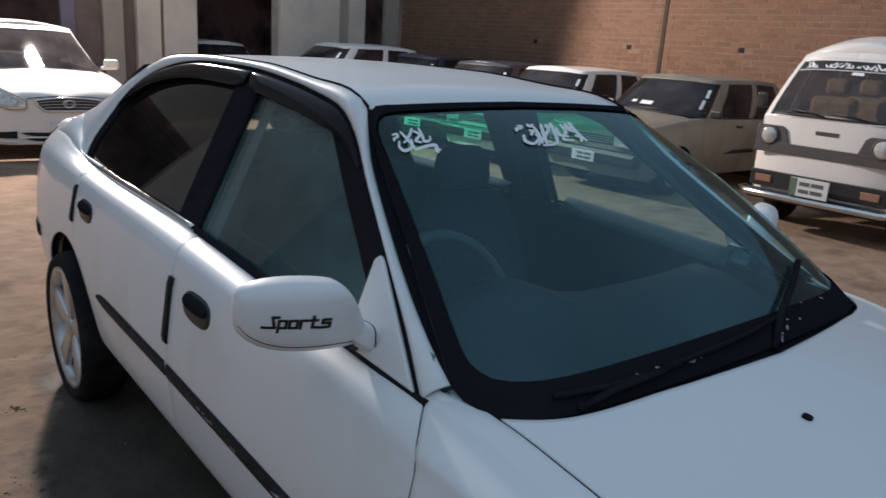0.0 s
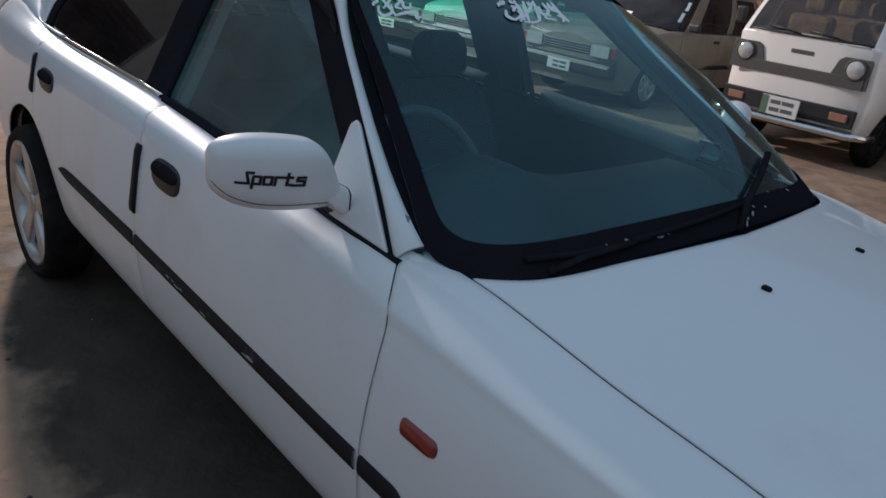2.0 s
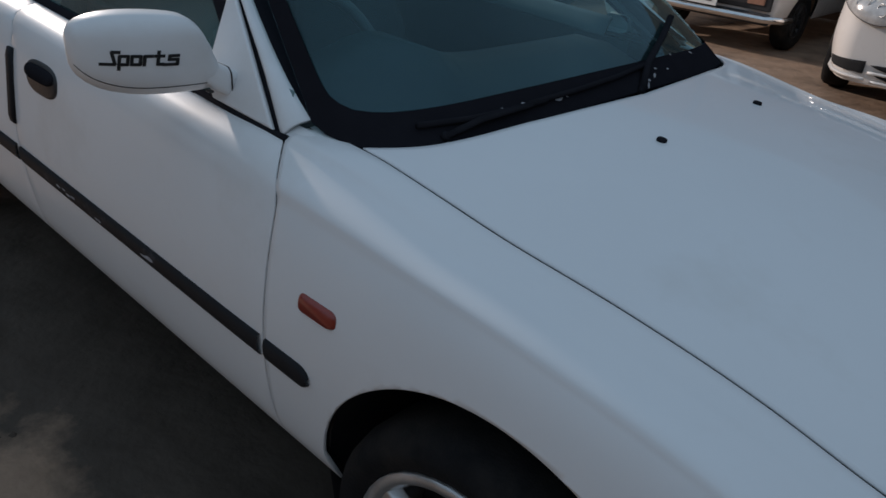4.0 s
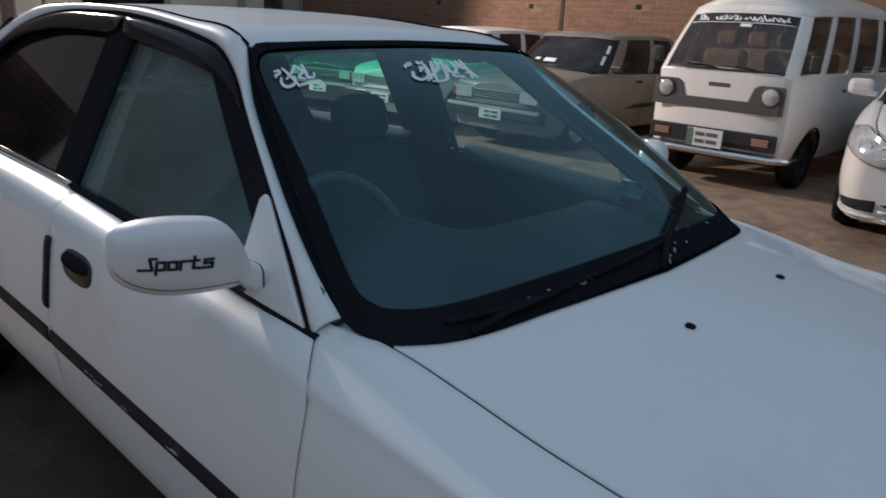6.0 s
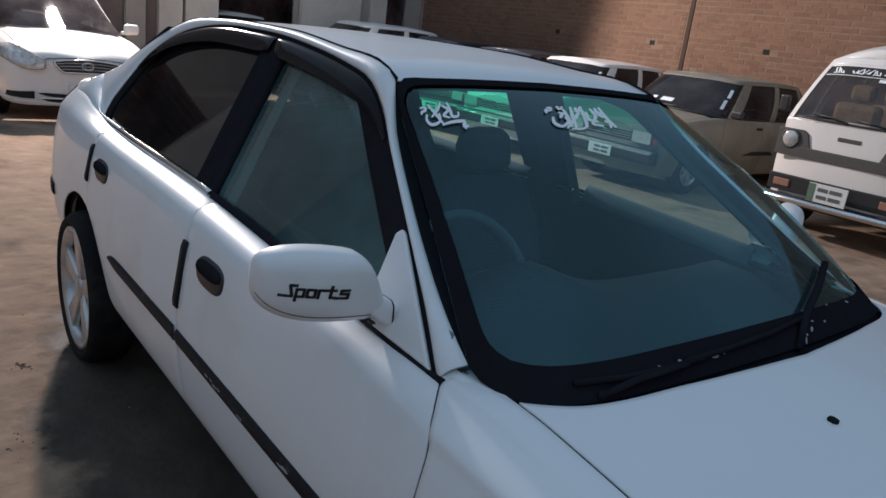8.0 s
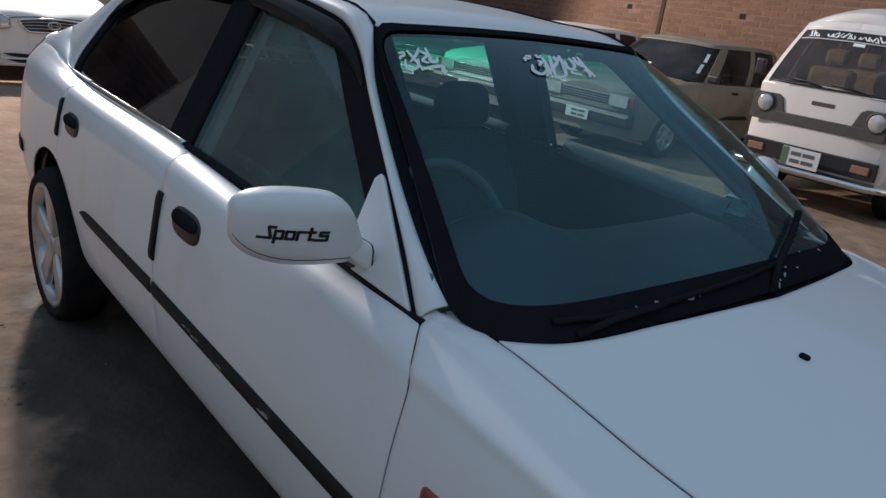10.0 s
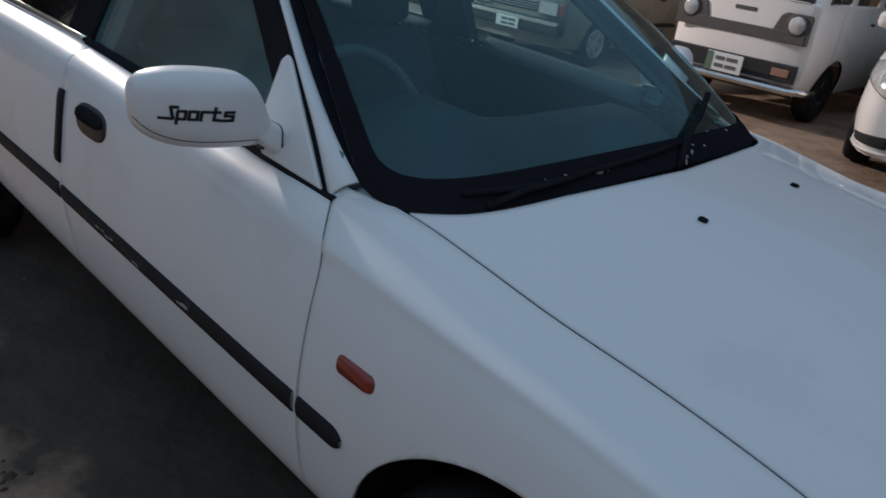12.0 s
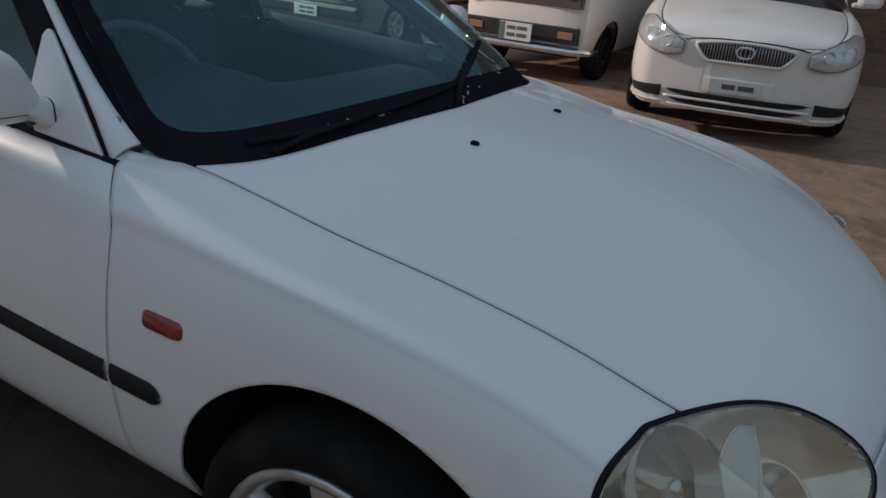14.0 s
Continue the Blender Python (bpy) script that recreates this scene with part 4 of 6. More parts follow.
    ridge = chain([arc[-1] + tangent * 0.004, mid + up * 0.03 + tangent * 0.014 + nrm * 0.018, mid - up * 0.085 + tangent * 0.010], 9)
    rows = [[Vector(a).lerp(Vector(b), t) for t in np.linspace(0, 1, 6)] for a, b in zip(arc[::-1], ridge)]
    mesh_object("fin", [flip(p) for row in rows for p in row], grid_faces(9, 6), LAMP_FIN, lampo, solid=0.002)
    mesh_object("fin_foot", [flip(p) for p in (arc[0], arc[0].lerp(Vector(ridge[-1]), 0.5) - nrm * 0.01, Vector(ridge[-1]), Vector(ridge[4]))], [(0, 1, 2, 3)], REFLECTOR, lampo, solid=0.002)
    tube("divider", [flip(p) for p in ridge], 0.0032, LAMP_FIN, lampo)
    tube("fin_rim", [flip(p) for p in arc], 0.0022, CHROME, lampo, sides=6)
    # tail lamps
    verts = [(x, side * sedan_shell.at(x, s)[0] * 1.004, sedan_shell.at(x, s)[1]) for x in np.linspace(-2.3, -2.12, 6) for s in np.linspace(3.7, 5.2, 6)]
    mesh_object("tail_lamp", verts, grid_faces(6, 6), RED, sedan, solid=0.01)


for side in (-1, 1):
    verts, nx = [], 14
    for i in range(nx):
        x = -2.27 + 0.33 * i / (nx - 1)
        for dz, o in ((-0.028, 0.0), (-0.022, 0.012), (0.022, 0.012), (0.028, 0.0)):
            verts.append(on_side(x, 0.545 + dz, side, o))
    mesh_object("bumper_moulding", verts, grid_faces(nx, 4), MOULD, sedan)
box("grille", (0.03, 0.7, 0.07), (2.06, 0, 0.575), BLACK, sedan)
verts = [(-2.312, v * 0.60, z) for v in (-1, 1) for z in (0.36, 0.62, 0.93)]
mesh_object("rear_face", verts, grid_faces(2, 3), WHITE, sedan, smooth=False, solid=0.01)

# interior
strip("floor_pan", [(-1.6, -0.66, 0.33), (0.9, -0.66, 0.33)], [(-1.6, 0.66, 0.33), (0.9, 0.66, 0.33)], INNER, sedan, n=2)
verts = []
for v in np.linspace(-1, 1, 25):
    hump = 0.085 * math.exp(-((v + 0.5) / 0.28) ** 2)
    for x, z in ((0.90, 0.78), (0.80, 0.82), (0.64, 0.872 + hump), (0.52, 0.875 + hump), (0.44, 0.83 + hump), (0.41, 0.62), (0.5, 0.45)):
        verts.append((x - 0.06 * abs(v) ** 3, v * 0.645, z - 0.02 * abs(v) ** 3))
mesh_object("dashboard", verts, grid_faces(25, 7), DASH, sedan)
for y in (-0.36, 0.36):
    seat = new("front_seat")
    seat.parent = sedan
    def cushion(name, rows, mat=CLOTH):
        verts, n = [], 16
        for cx, cz, hw, th, tilt in rows:
            for k in range(n):
                t = 2 * math.pi * k / n
                c, s = math.cos(t), math.sin(t)
                a = math.copysign(abs(c) ** 0.8, c) * hw
                b = math.copysign(abs(s) ** 0.8, s) * th
                verts.append((cx + b * math.cos(tilt), y + a, cz + b * math.sin(tilt)))
        faces = [(i * n + k, i * n + (k + 1) % n, (i + 1) * n + (k + 1) % n, (i + 1) * n + k) for i in range(len(rows) - 1) for k in range(n)] + [tuple(range(n)), tuple(range((len(rows) - 1) * n, len(rows) * n))]
        return mesh_object(name, verts, faces, mat, seat)
    cushion("backrest", [(-0.20, 0.45, 0.22, 0.06, 0.2), (-0.24, 0.55, 0.25, 0.075, 0.2), (-0.30, 0.75, 0.25, 0.07, 0.2), (-0.35, 0.90, 0.21, 0.055, 0.2), (-0.365, 0.945, 0.17, 0.035, 0.2)])
    cushion("headrest", [(-0.37, 0.955, 0.09, 0.03, 0.2), (-0.375, 0.98, 0.125, 0.045, 0.2), (-0.39, 1.05, 0.128, 0.05, 0.2), (-0.395, 1.085, 0.115, 0.045, 0.2), (-0.40, 1.108, 0.085, 0.03, 0.2), (-0.402, 1.115, 0.04, 0.012, 0.2)])
    cushion("seat_base", [(-0.20, 0.42, 0.24, 0.07, 1.4), (0.0, 0.46, 0.25, 0.08, 1.5), (0.22, 0.47, 0.23, 0.07, 1.6), (0.27, 0.46, 0.2, 0.05, 1.6)])
strip("rear_seat_back", [(-0.98, v * 0.62, 0.50) for v in np.linspace(-1, 1, 9)], [(-1.26, v * 0.58, 0.92) for v in np.linspace(-1, 1, 9)], INNER, sedan, n=6, bulge=0.03, axis=(1, 0, 0.3), solid=0.08)
strip("parcel_shelf", [(-1.16, v * 0.63, 0.915) for v in np.linspace(-1, 1, 5)], [(-1.85, v * 0.6, 0.97) for v in np.linspace(-1, 1, 5)], DASH, sedan, n=3)
for side in (-1, 1):
    strip("door_trim", [(x, side * 0.69, belt(x) - 0.015) for x in np.linspace(-1.2, 0.62, 16)], [(x, side * 0.70, 0.45) for x in np.linspace(-1.2, 0.62, 16)], DASH, sedan, n=3, solid=0.02)
    strip("door_trim_top", [(x, side * 0.675, belt(x) + 0.045) for x in np.linspace(-0.12, 0.56, 12)], [(x, side * 0.64, belt(x) - 0.005) for x in np.linspace(-0.12, 0.56, 12)], TRIM_GREY, sedan, n=4, bulge=0.008, solid=0.012)
    strip("door_trim_top", [(x, side * 0.675, belt(x) + 0.035) for x in np.linspace(-1.2, -0.42, 12)], [(x, side * 0.64, belt(x) + 0.005) for x in np.linspace(-1.2, -0.42, 12)], TRIM_GREY, sedan, n=4, bulge=0.008, solid=0.012)
    if side > 0:
        strip("pillar_trim", [(-0.37, cabin_y(z) - 0.02, z) for z in np.linspace(1.33, 0.86, 9)], [(-0.17, cabin_y(z) - 0.03, z) for z in np.linspace(1.33, 0.86, 9)], DASH, sedan, n=4, bulge=0.02, axis=(0, -1, 0))
    # trim of the rear pillar, and the near belt hanging behind its window
    strip("rear_pillar_trim", [(x, side * (cabin_y(belt(x) - 0.01) - 0.075), belt(x) - 0.01) for x in np.linspace(-1.03, -1.5, 8)], [(x - 0.06 * (x > -1.2), side * (cabin_y(1.30) - 0.075), 1.345 - 0.30 * max(0.0, -1.2 - x)) for x in np.linspace(-1.03, -1.5, 8)], DASH, sedan, n=5, solid=0.01)
    if side < 0:
        strip("seat_belt", [(-0.315 + 0.05 * (1.30 - z), side * (cabin_y(z) - 0.030), z) for z in np.linspace(1.30, 0.86, 9)], [(-0.262 + 0.05 * (1.30 - z), side * (cabin_y(z) - 0.030), z) for z in np.linspace(1.30, 0.86, 9)], BELT, sedan, "pale grey seat belt webbing", n=2, solid=0.003)
    # belt and its guide on the pillar
    if side > 0:
      strip("seat_belt", [(-0.19, side * (cabin_y(z) - 0.055), z) for z in np.linspace(1.16, 0.80, 8)], [(-0.15, side * (cabin_y(z) - 0.050), z) for z in np.linspace(1.16, 0.80, 8)], TRIM_GREY, sedan, n=2, solid=0.003)
      box("belt_guide", (0.085, 0.02, 0.022), (-0.20, side * 0.635, 0.925), CHROME, sedan)
wheel_ring = [Vector((0.42, -0.36, 0.855)) + Matrix.Rotation(radians(-28), 3, "Y") @ Vector((0, 0.185 * math.cos(t), 0.185 * math.sin(t))) for t in np.linspace(0, 2 * math.pi, 32, endpoint=False)]
steer = tube("steering_wheel", wheel_ring, 0.015, STEER, sedan, closed=True)
tube("spoke", [wheel_ring[0], (0.45, -0.36, 0.845), wheel_ring[16]], 0.018, DASH, steer)
tube("column", [(0.44, -0.36, 0.845), (0.60, -0.36, 0.78)], 0.04, DASH, steer)

# white calligraphy across the head of the windshield, stroke by stroke in a unit box (x, y from the foot)
LEFT_WORD = [
    [(0.02, 0.70), (0.10, 0.74), (0.12, 0.60), (0.05, 0.55), (0.06, 0.44)],
    [(0.15, 0.45), (0.16, 0.20), (0.26, 0.07), (0.37, 0.14), (0.41, 0.34), (0.38, 0.52)],
    [(0.17, 0.82), (0.28, 0.56), (0.40, 0.30), (0.50, 0.08)],
    [(0.40, 0.95), (0.36, 0.70), (0.29, 0.46), (0.24, 0.34)],
    [(0.42, 0.84), (0.55, 0.66), (0.47, 0.45), (0.60, 0.38)],
    [(0.52, 0.96), (0.60, 0.62), (0.66, 0.42), (0.76, 0.46), (0.75, 0.62)],
    [(0.46, 0.10), (0.66, 0.24), (0.86, 0.30), (0.95, 0.04)],
    [(0.86, 0.22), (0.92, 0.12), (0.99, 0.16)],
]
RIGHT_WORD = [
    [(0.03, 0.88), (0.08, 0.90), (0.07, 0.76), (0.02, 0.80), (0.03, 0.64)],
    [(0.16, 0.96), (0.20, 0.84), (0.24, 0.95)],
    [(0.11, 0.50), (0.14, 0.22), (0.23, 0.12), (0.31, 0.34), (0.26, 0.50)],
    [(0.24, 0.84), (0.30, 0.50), (0.36, 0.12)],
    [(0.34, 0.94), (0.37, 0.50), (0.42, 0.08)],
    [(0.48, 0.98), (0.42, 0.55), (0.30, 0.05)],
    [(0.47, 0.95), (0.53, 0.50), (0.56, 0.14), (0.47, 0.04), (0.36, 0.05)],
    [(0.60, 0.90), (0.68, 0.55), (0.64, 0.26), (0.80, 0.20)],
    [(0.72, 0.98), (0.84, 0.50), (0.98, 0.18)],
    [(0.62, 0.70), (0.70, 0.74), (0.78, 0.66)],
    [(0.80, 0.40), (0.88, 0.34), (0.90, 0.14)],
    [(0.40, 0.90), (0.43, 0.74), (0.47, 0.80)],
    [(0.54, 0.72), (0.60, 0.40), (0.72, 0.34)],
    [(0.66, 0.92), (0.74, 0.60), (0.80, 0.52)],
    [(0.17, 0.66), (0.22, 0.62), (0.20, 0.42)],
]


def calligraphy(strokes, corners, wide):
    """Tapered vinyl strokes on the glass; corners are the (u, v) of the box: foot left, foot right, head left, head right."""
    (a0, b0), (a1, b1), (a2, b2), (a3, b3) = corners
    for k, stroke in enumerate(strokes):
        pts = chain(stroke, 14)
        verts = []
        for j, (px, py) in enumerate(pts):
            ax, ay = pts[max(0, j - 1)]
            bx, by = pts[min(13, j + 1)]
            dx, dy = bx - ax, (by - ay) * 0.5
            n = math.hypot(dx, dy) or 1
            w = wide * (0.35 + 0.65 * math.sin(math.pi * (0.12 + 0.80 * j / 13)))
            for sgn in (-1, 1):
                x, y = px - sgn * w * dy / n, py + sgn * w * 2.0 * dx / n
                u = (a0 + (a1 - a0) * x) * (1 - y) + (a2 + (a3 - a2) * x) * y
                v = (b0 + (b1 - b0) * x) * (1 - y) + (b2 + (b3 - b2) * x) * y
                verts.append(ws_point(u, v, 0.003 + 0.0002 * k))
        mesh_object("sticker_stroke", verts, grid_faces(14, 2), DECAL, sedan)


calligraphy(LEFT_WORD, [(0.060, 0.780), (0.150, 0.745), (0.080, 0.885), (0.200, 0.875)], 0.029)
calligraphy(RIGHT_WORD, [(0.330, 0.745), (0.540, 0.730), (0.400, 0.865), (0.650, 0.870)], 0.026)

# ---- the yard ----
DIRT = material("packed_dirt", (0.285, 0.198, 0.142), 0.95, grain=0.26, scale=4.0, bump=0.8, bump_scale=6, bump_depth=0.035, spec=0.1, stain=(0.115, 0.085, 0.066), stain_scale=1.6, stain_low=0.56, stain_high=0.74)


def shaded_damp_patch(m, cx, cy, rx, ry):
    """Shade beside and under the car painted into the dirt round a place, with washing water and oil: darker and
    smoother, with a ragged edge.
    """
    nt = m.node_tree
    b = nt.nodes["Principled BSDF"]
    bare = b.inputs["Base Color"].links[0].from_socket

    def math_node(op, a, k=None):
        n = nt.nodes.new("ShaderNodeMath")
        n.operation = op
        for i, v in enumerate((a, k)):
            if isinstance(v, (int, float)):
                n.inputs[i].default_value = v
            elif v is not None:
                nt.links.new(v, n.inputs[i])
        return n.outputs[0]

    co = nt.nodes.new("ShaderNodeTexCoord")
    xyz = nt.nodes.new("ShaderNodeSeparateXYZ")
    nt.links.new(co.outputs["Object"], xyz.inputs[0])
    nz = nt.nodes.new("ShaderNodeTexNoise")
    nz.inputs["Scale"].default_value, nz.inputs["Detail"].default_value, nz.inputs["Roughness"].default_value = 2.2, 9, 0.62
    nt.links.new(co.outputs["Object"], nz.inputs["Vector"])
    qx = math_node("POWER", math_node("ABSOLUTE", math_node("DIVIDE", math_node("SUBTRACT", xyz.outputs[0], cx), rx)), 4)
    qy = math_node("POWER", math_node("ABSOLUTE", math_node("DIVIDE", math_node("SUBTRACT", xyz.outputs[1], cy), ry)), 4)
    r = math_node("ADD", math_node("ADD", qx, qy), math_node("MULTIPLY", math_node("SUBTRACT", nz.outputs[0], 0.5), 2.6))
    shaded = nt.nodes.new("ShaderNodeMapRange")
    shaded.inputs["From Min"].default_value, shaded.inputs["From Max"].default_value = 1.15, 0.75
    nt.links.new(r, shaded.inputs[0])
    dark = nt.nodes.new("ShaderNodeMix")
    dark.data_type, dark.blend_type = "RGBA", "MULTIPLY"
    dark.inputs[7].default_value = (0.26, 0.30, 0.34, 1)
    nt.links.new(shaded.outputs[0], dark.inputs[0])
    nt.links.new(bare, dark.inputs[6])
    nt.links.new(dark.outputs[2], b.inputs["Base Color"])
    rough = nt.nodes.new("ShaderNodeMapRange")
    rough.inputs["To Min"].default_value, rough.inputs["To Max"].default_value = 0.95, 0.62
    nt.links.new(shaded.outputs[0], rough.inputs[0])
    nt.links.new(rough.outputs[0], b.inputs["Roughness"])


# deepens the sedan's shadow on the ground through the dirt's colour
shaded_damp_patch(DIRT, 0.25, -0.1, 2.35, 1.0)
PLASTER = material("cream_plaster", (0.78, 0.685, 0.585), 0.85, grain=0.1, scale=3, bump=0.15, bump_scale=30, stain=(0.60, 0.54, 0.48), stain_scale=0.8)
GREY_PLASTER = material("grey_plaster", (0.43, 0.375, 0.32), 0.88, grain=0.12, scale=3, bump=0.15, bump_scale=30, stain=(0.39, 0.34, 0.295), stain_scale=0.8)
BLUE_GREY = material("blue_grey_pier", (0.21, 0.19, 0.25), 0.8, grain=0.15, scale=3, stain=(0.14, 0.12, 0.15), stain_scale=0.9)
DULL_BROWN = material("dull_brown_pier", (0.19, 0.145, 0.125), 0.8, grain=0.15, scale=3, stain=(0.13, 0.09, 0.085), stain_scale=0.9)
MAROON = material("maroon_garage_back_wall", (0.46, 0.31, 0.30), 0.6, grain=0.15, scale=4, stain=(0.04, 0.03, 0.03), stain_scale=1.2)
BRICK = material("fired_brick", (0.198, 0.105, 0.066), 0.9, grain=0.16, scale=9, bump=0.3, bump_scale=40, random_tint=0.13, stain=(0.275, 0.178, 0.12), stain_scale=7.0, stain_low=0.58, stain_high=0.72)
MORTAR = material("lime_mortar", (0.235, 0.15, 0.102), 0.95, grain=0.2, scale=12, bump=0.4, bump_scale=60)


def ground_z(x, y):
    d = math.hypot(x, y)
    e = max(0.0, d - 2.6)
    ramp = min(1.0, max(0.0, (-8.8 - x) / 1.6)) * min(1.0, max(0.0, (y - 2.4) / 1.2)) * min(1.0, max(0.0, (x + 12.3) / 0.7))
    return 0.14 * ramp * ramp * (3 - 2 * ramp) - 0.0125 * e * e / (e + 1.5) + 0.0065 * (max(x, -6.0) - 1.36 if x < 1.36 else 0.0)


def ground_sheet():
    verts, faces = [], []
    rings = [0.0, 0.25, 0.5, 0.75] + [1 + 0.22 * k for k in range(60)] + [16, 20, 28, 45, 90, 200, 500]
    n = 120
    for r in rings:
        for k in range(n):
            t = 2 * math.pi * k / n
            x, y = r * math.cos(t), r * math.sin(t)
            z = ground_z(x, y) if r < 30 else ground_z(30, 0)
            lump = noise.noise(Vector((x * 1.7, y * 1.7, 3))) * 0.014 + noise.noise(Vector((x * 6, y * 6, 7))) * 0.005
            verts.append((x, y, z + (lump if r < 30 else 0)))
    return mesh_object("ground", verts, [(i * n + k, i * n + (k + 1) % n, (i + 1) * n + (k + 1) % n, (i + 1) * n + k) for i in range(len(rings) - 1) for k in range(n)], DIRT)


tagged(ground_sheet(), "uneven packed dirt yard with dark oil stains and painted shade by the sedan", "ground", kind="structure")


def wall_box(name, lo, hi, mat, label, category="wall"):
    c = [(a + b) / 2 for a, b in zip(lo, hi)]
    ob = box(name, [b - a for a, b in zip(lo, hi)], c, mat, None, bevel=0.01)
    return tagged(ob, label, category, kind="structure")


WALL_Y = 9.0
brick_wall = wall_box("wall_north", (-13.0, WALL_Y + 0.002, -0.5), (14.0, WALL_Y + 0.36, 4.6), MORTAR, "tall yard wall of fired brick with putlog holes")
# the garages at the west side: plastered piers, dark bays behind them
GX = -13.0
wall_box("wall_west", (GX - 5.8, -14.0, -0.5), (GX - 5.505, 9.3, 6.5), MAROON, "dark back wall of the garage bays")
wall_box("wall_north_garage", (GX - 5.5, 9.0, -0.5), (GX - 0.004, 9.3, 6.5), MAROON, "dark side wall of the garage bays")
# ceiling and lintel stand out of view, added to block light from the bays
wall_box("unseen_ceiling", (GX - 5.5, -14.0, 3.6), (GX - 0.204, 8.996, 3.8), MAROON, "unseen ceiling slab added to darken the garage bays", "ceiling")
wall_box("unseen_lintel", (GX - 0.2, -14.0, 3.6), (GX - 0.02, 8.98, 6.5), GREY_PLASTER, "unseen plastered lintel added to darken the garage bays", "wall")
for k, (y0, y1, proud, mat) in enumerate([(-8.0, -5.0, 0.0, PLASTER), (-2.2, -0.6, 0.0, GREY_PLASTER), (1.75, 1.985, -0.1, BLUE_GREY), (1.99, 2.425, -0.12, DULL_BROWN), (2.43, 2.78, 0.0, GREY_PLASTER), (2.785, 3.015, -0.14, DULL_BROWN), (3.02, 3.455, 0.0, PLASTER), (3.515, 4.15, 0.0, PLASTER), (5.80, 5.915, -0.12, GREY_PLASTER), (5.92, 7.34, 0.0, PLASTER), (7.345, 7.58, -0.05, GREY_PLASTER), (7.585, 7.99, 0.02, PLASTER), (8.60, 8.98, -0.06, GREY_PLASTER)]):
    wall_box(f"wall_pier_{k + 1}", (GX - 0.2, y0, -0.5), (GX + proud, y1, 6.5), mat, "plaster garage pier of the west building", "pier")
wall_box("wall_south", (-13.5, -14.4, -0.5), (14.0, -14.0, 4.0), GREY_PLASTER, "plain plastered wall that closes the yard")
wall_box("wall_east", (14.0, -14.4, -0.5), (14.4, 9.4, 4.0), GREY_PLASTER, "plain plastered wall that closes the yard")

# ---- parked vehicles ----


def parked(name, x, y, heading, label, category="car", group="parked cars"):
    """A root at the middle of a vehicle's front, on the ground; the vehicle runs back from x = 0."""
    return root(name, pose(x, y, ground_z(x, y) - 0.005, 0, 0, heading), label, category, group)


def make_shell(length, width, zs_top, belt_z, arches, sill=0.24, nose=0.25, tail=0.25, tuck=0.86, boxy=1.0):
    """A plain vehicle shell that runs from x = 0 (front) back to -length."""
    w = width / 2
    L = length
    wide = curve_of((-L, w * 0.78), (-L + tail * 0.25, w * 0.90), (-L + tail, w * 0.98), (-L * 0.6, w), (-nose * 1.6, w * 0.99), (-nose, w * 0.965), (-nose * 0.5, w * 0.93), (-nose * 0.2, w * 0.84), (-nose * 0.08, w * 0.72), (-nose * 0.02, w * 0.52), (-nose * 0.007, w * 0.38), (0, w * 0.10))
    top = curve_of(*zs_top)
    b = curve_of(*belt_z)
    ys = [const(0.93), const(0.98), const(1.0), const(0.995), const(0.975), const(0.90 * boxy), const(0.80 * boxy)]
    sil = const(sill)
    return Shell(wide, ys, [sil, lambda x: sill + 0.22 * (b(x) - sill), lambda x: sill + 0.42 * (b(x) - sill), lambda x: sill + 0.66 * (b(x) - sill), lambda x: sill + 0.88 * (b(x) - sill), b, lambda x: b(x) + 0.35 * (top(x) - b(x)), top], arches)


def shell_body(sh, parent, length, mat, hood_end, boot_start, doors=()):
    for side in (-1, 1):
        marks = [0.002] + [-d for d in doors] + [-length]
        names = ["front_fender"] + ["door"] * (len(doors) - 1) + ["rear_quarter"]
        for k in range(len(marks) - 1):
            sh.panel(names[min(k, len(names) - 1)], marks[k + 1] + 0.004, marks[k] - 0.004, 0, 5.95, mat, parent, side, ns=18, solid=0.008)
        sh.panel("inner_lining", -length + 0.1, -0.1, 0.1, 5.8, INNER, parent, side, ns=10, inset=0.96, solid=0)
    for name, a, b in (("hood", -hood_end, -0.002), ("boot_lid", -length, -boot_start)):
        if abs(a - b) < 0.05:
            continue
        verts, nx, ns = [], 18, 9
        for i in range(nx):
            x = a + (b - a) * i / (nx - 1)
            for j in range(-ns, ns + 1):
                yy, z = sh.at(x, 8 - abs(j) / ns * 2)
                verts.append((x, math.copysign(yy, j) if j else 0.0, z))
        mesh_object(name, verts, grid_faces(nx, 2 * ns + 1), mat, parent, solid=0.008)
    # closed ends
    for name, x in (("front_face", -0.003), ("rear_face", -length + 0.006)):
        ys, zs = sh.section(x)
        pts = [(x, -y, z) for y, z in zip(ys, zs)] + [(x, y, z) for y, z in list(zip(ys, zs))[-2::-1]]
        mesh_object(name, pts, [tuple(range(len(pts)))], mat, parent, smooth=False)


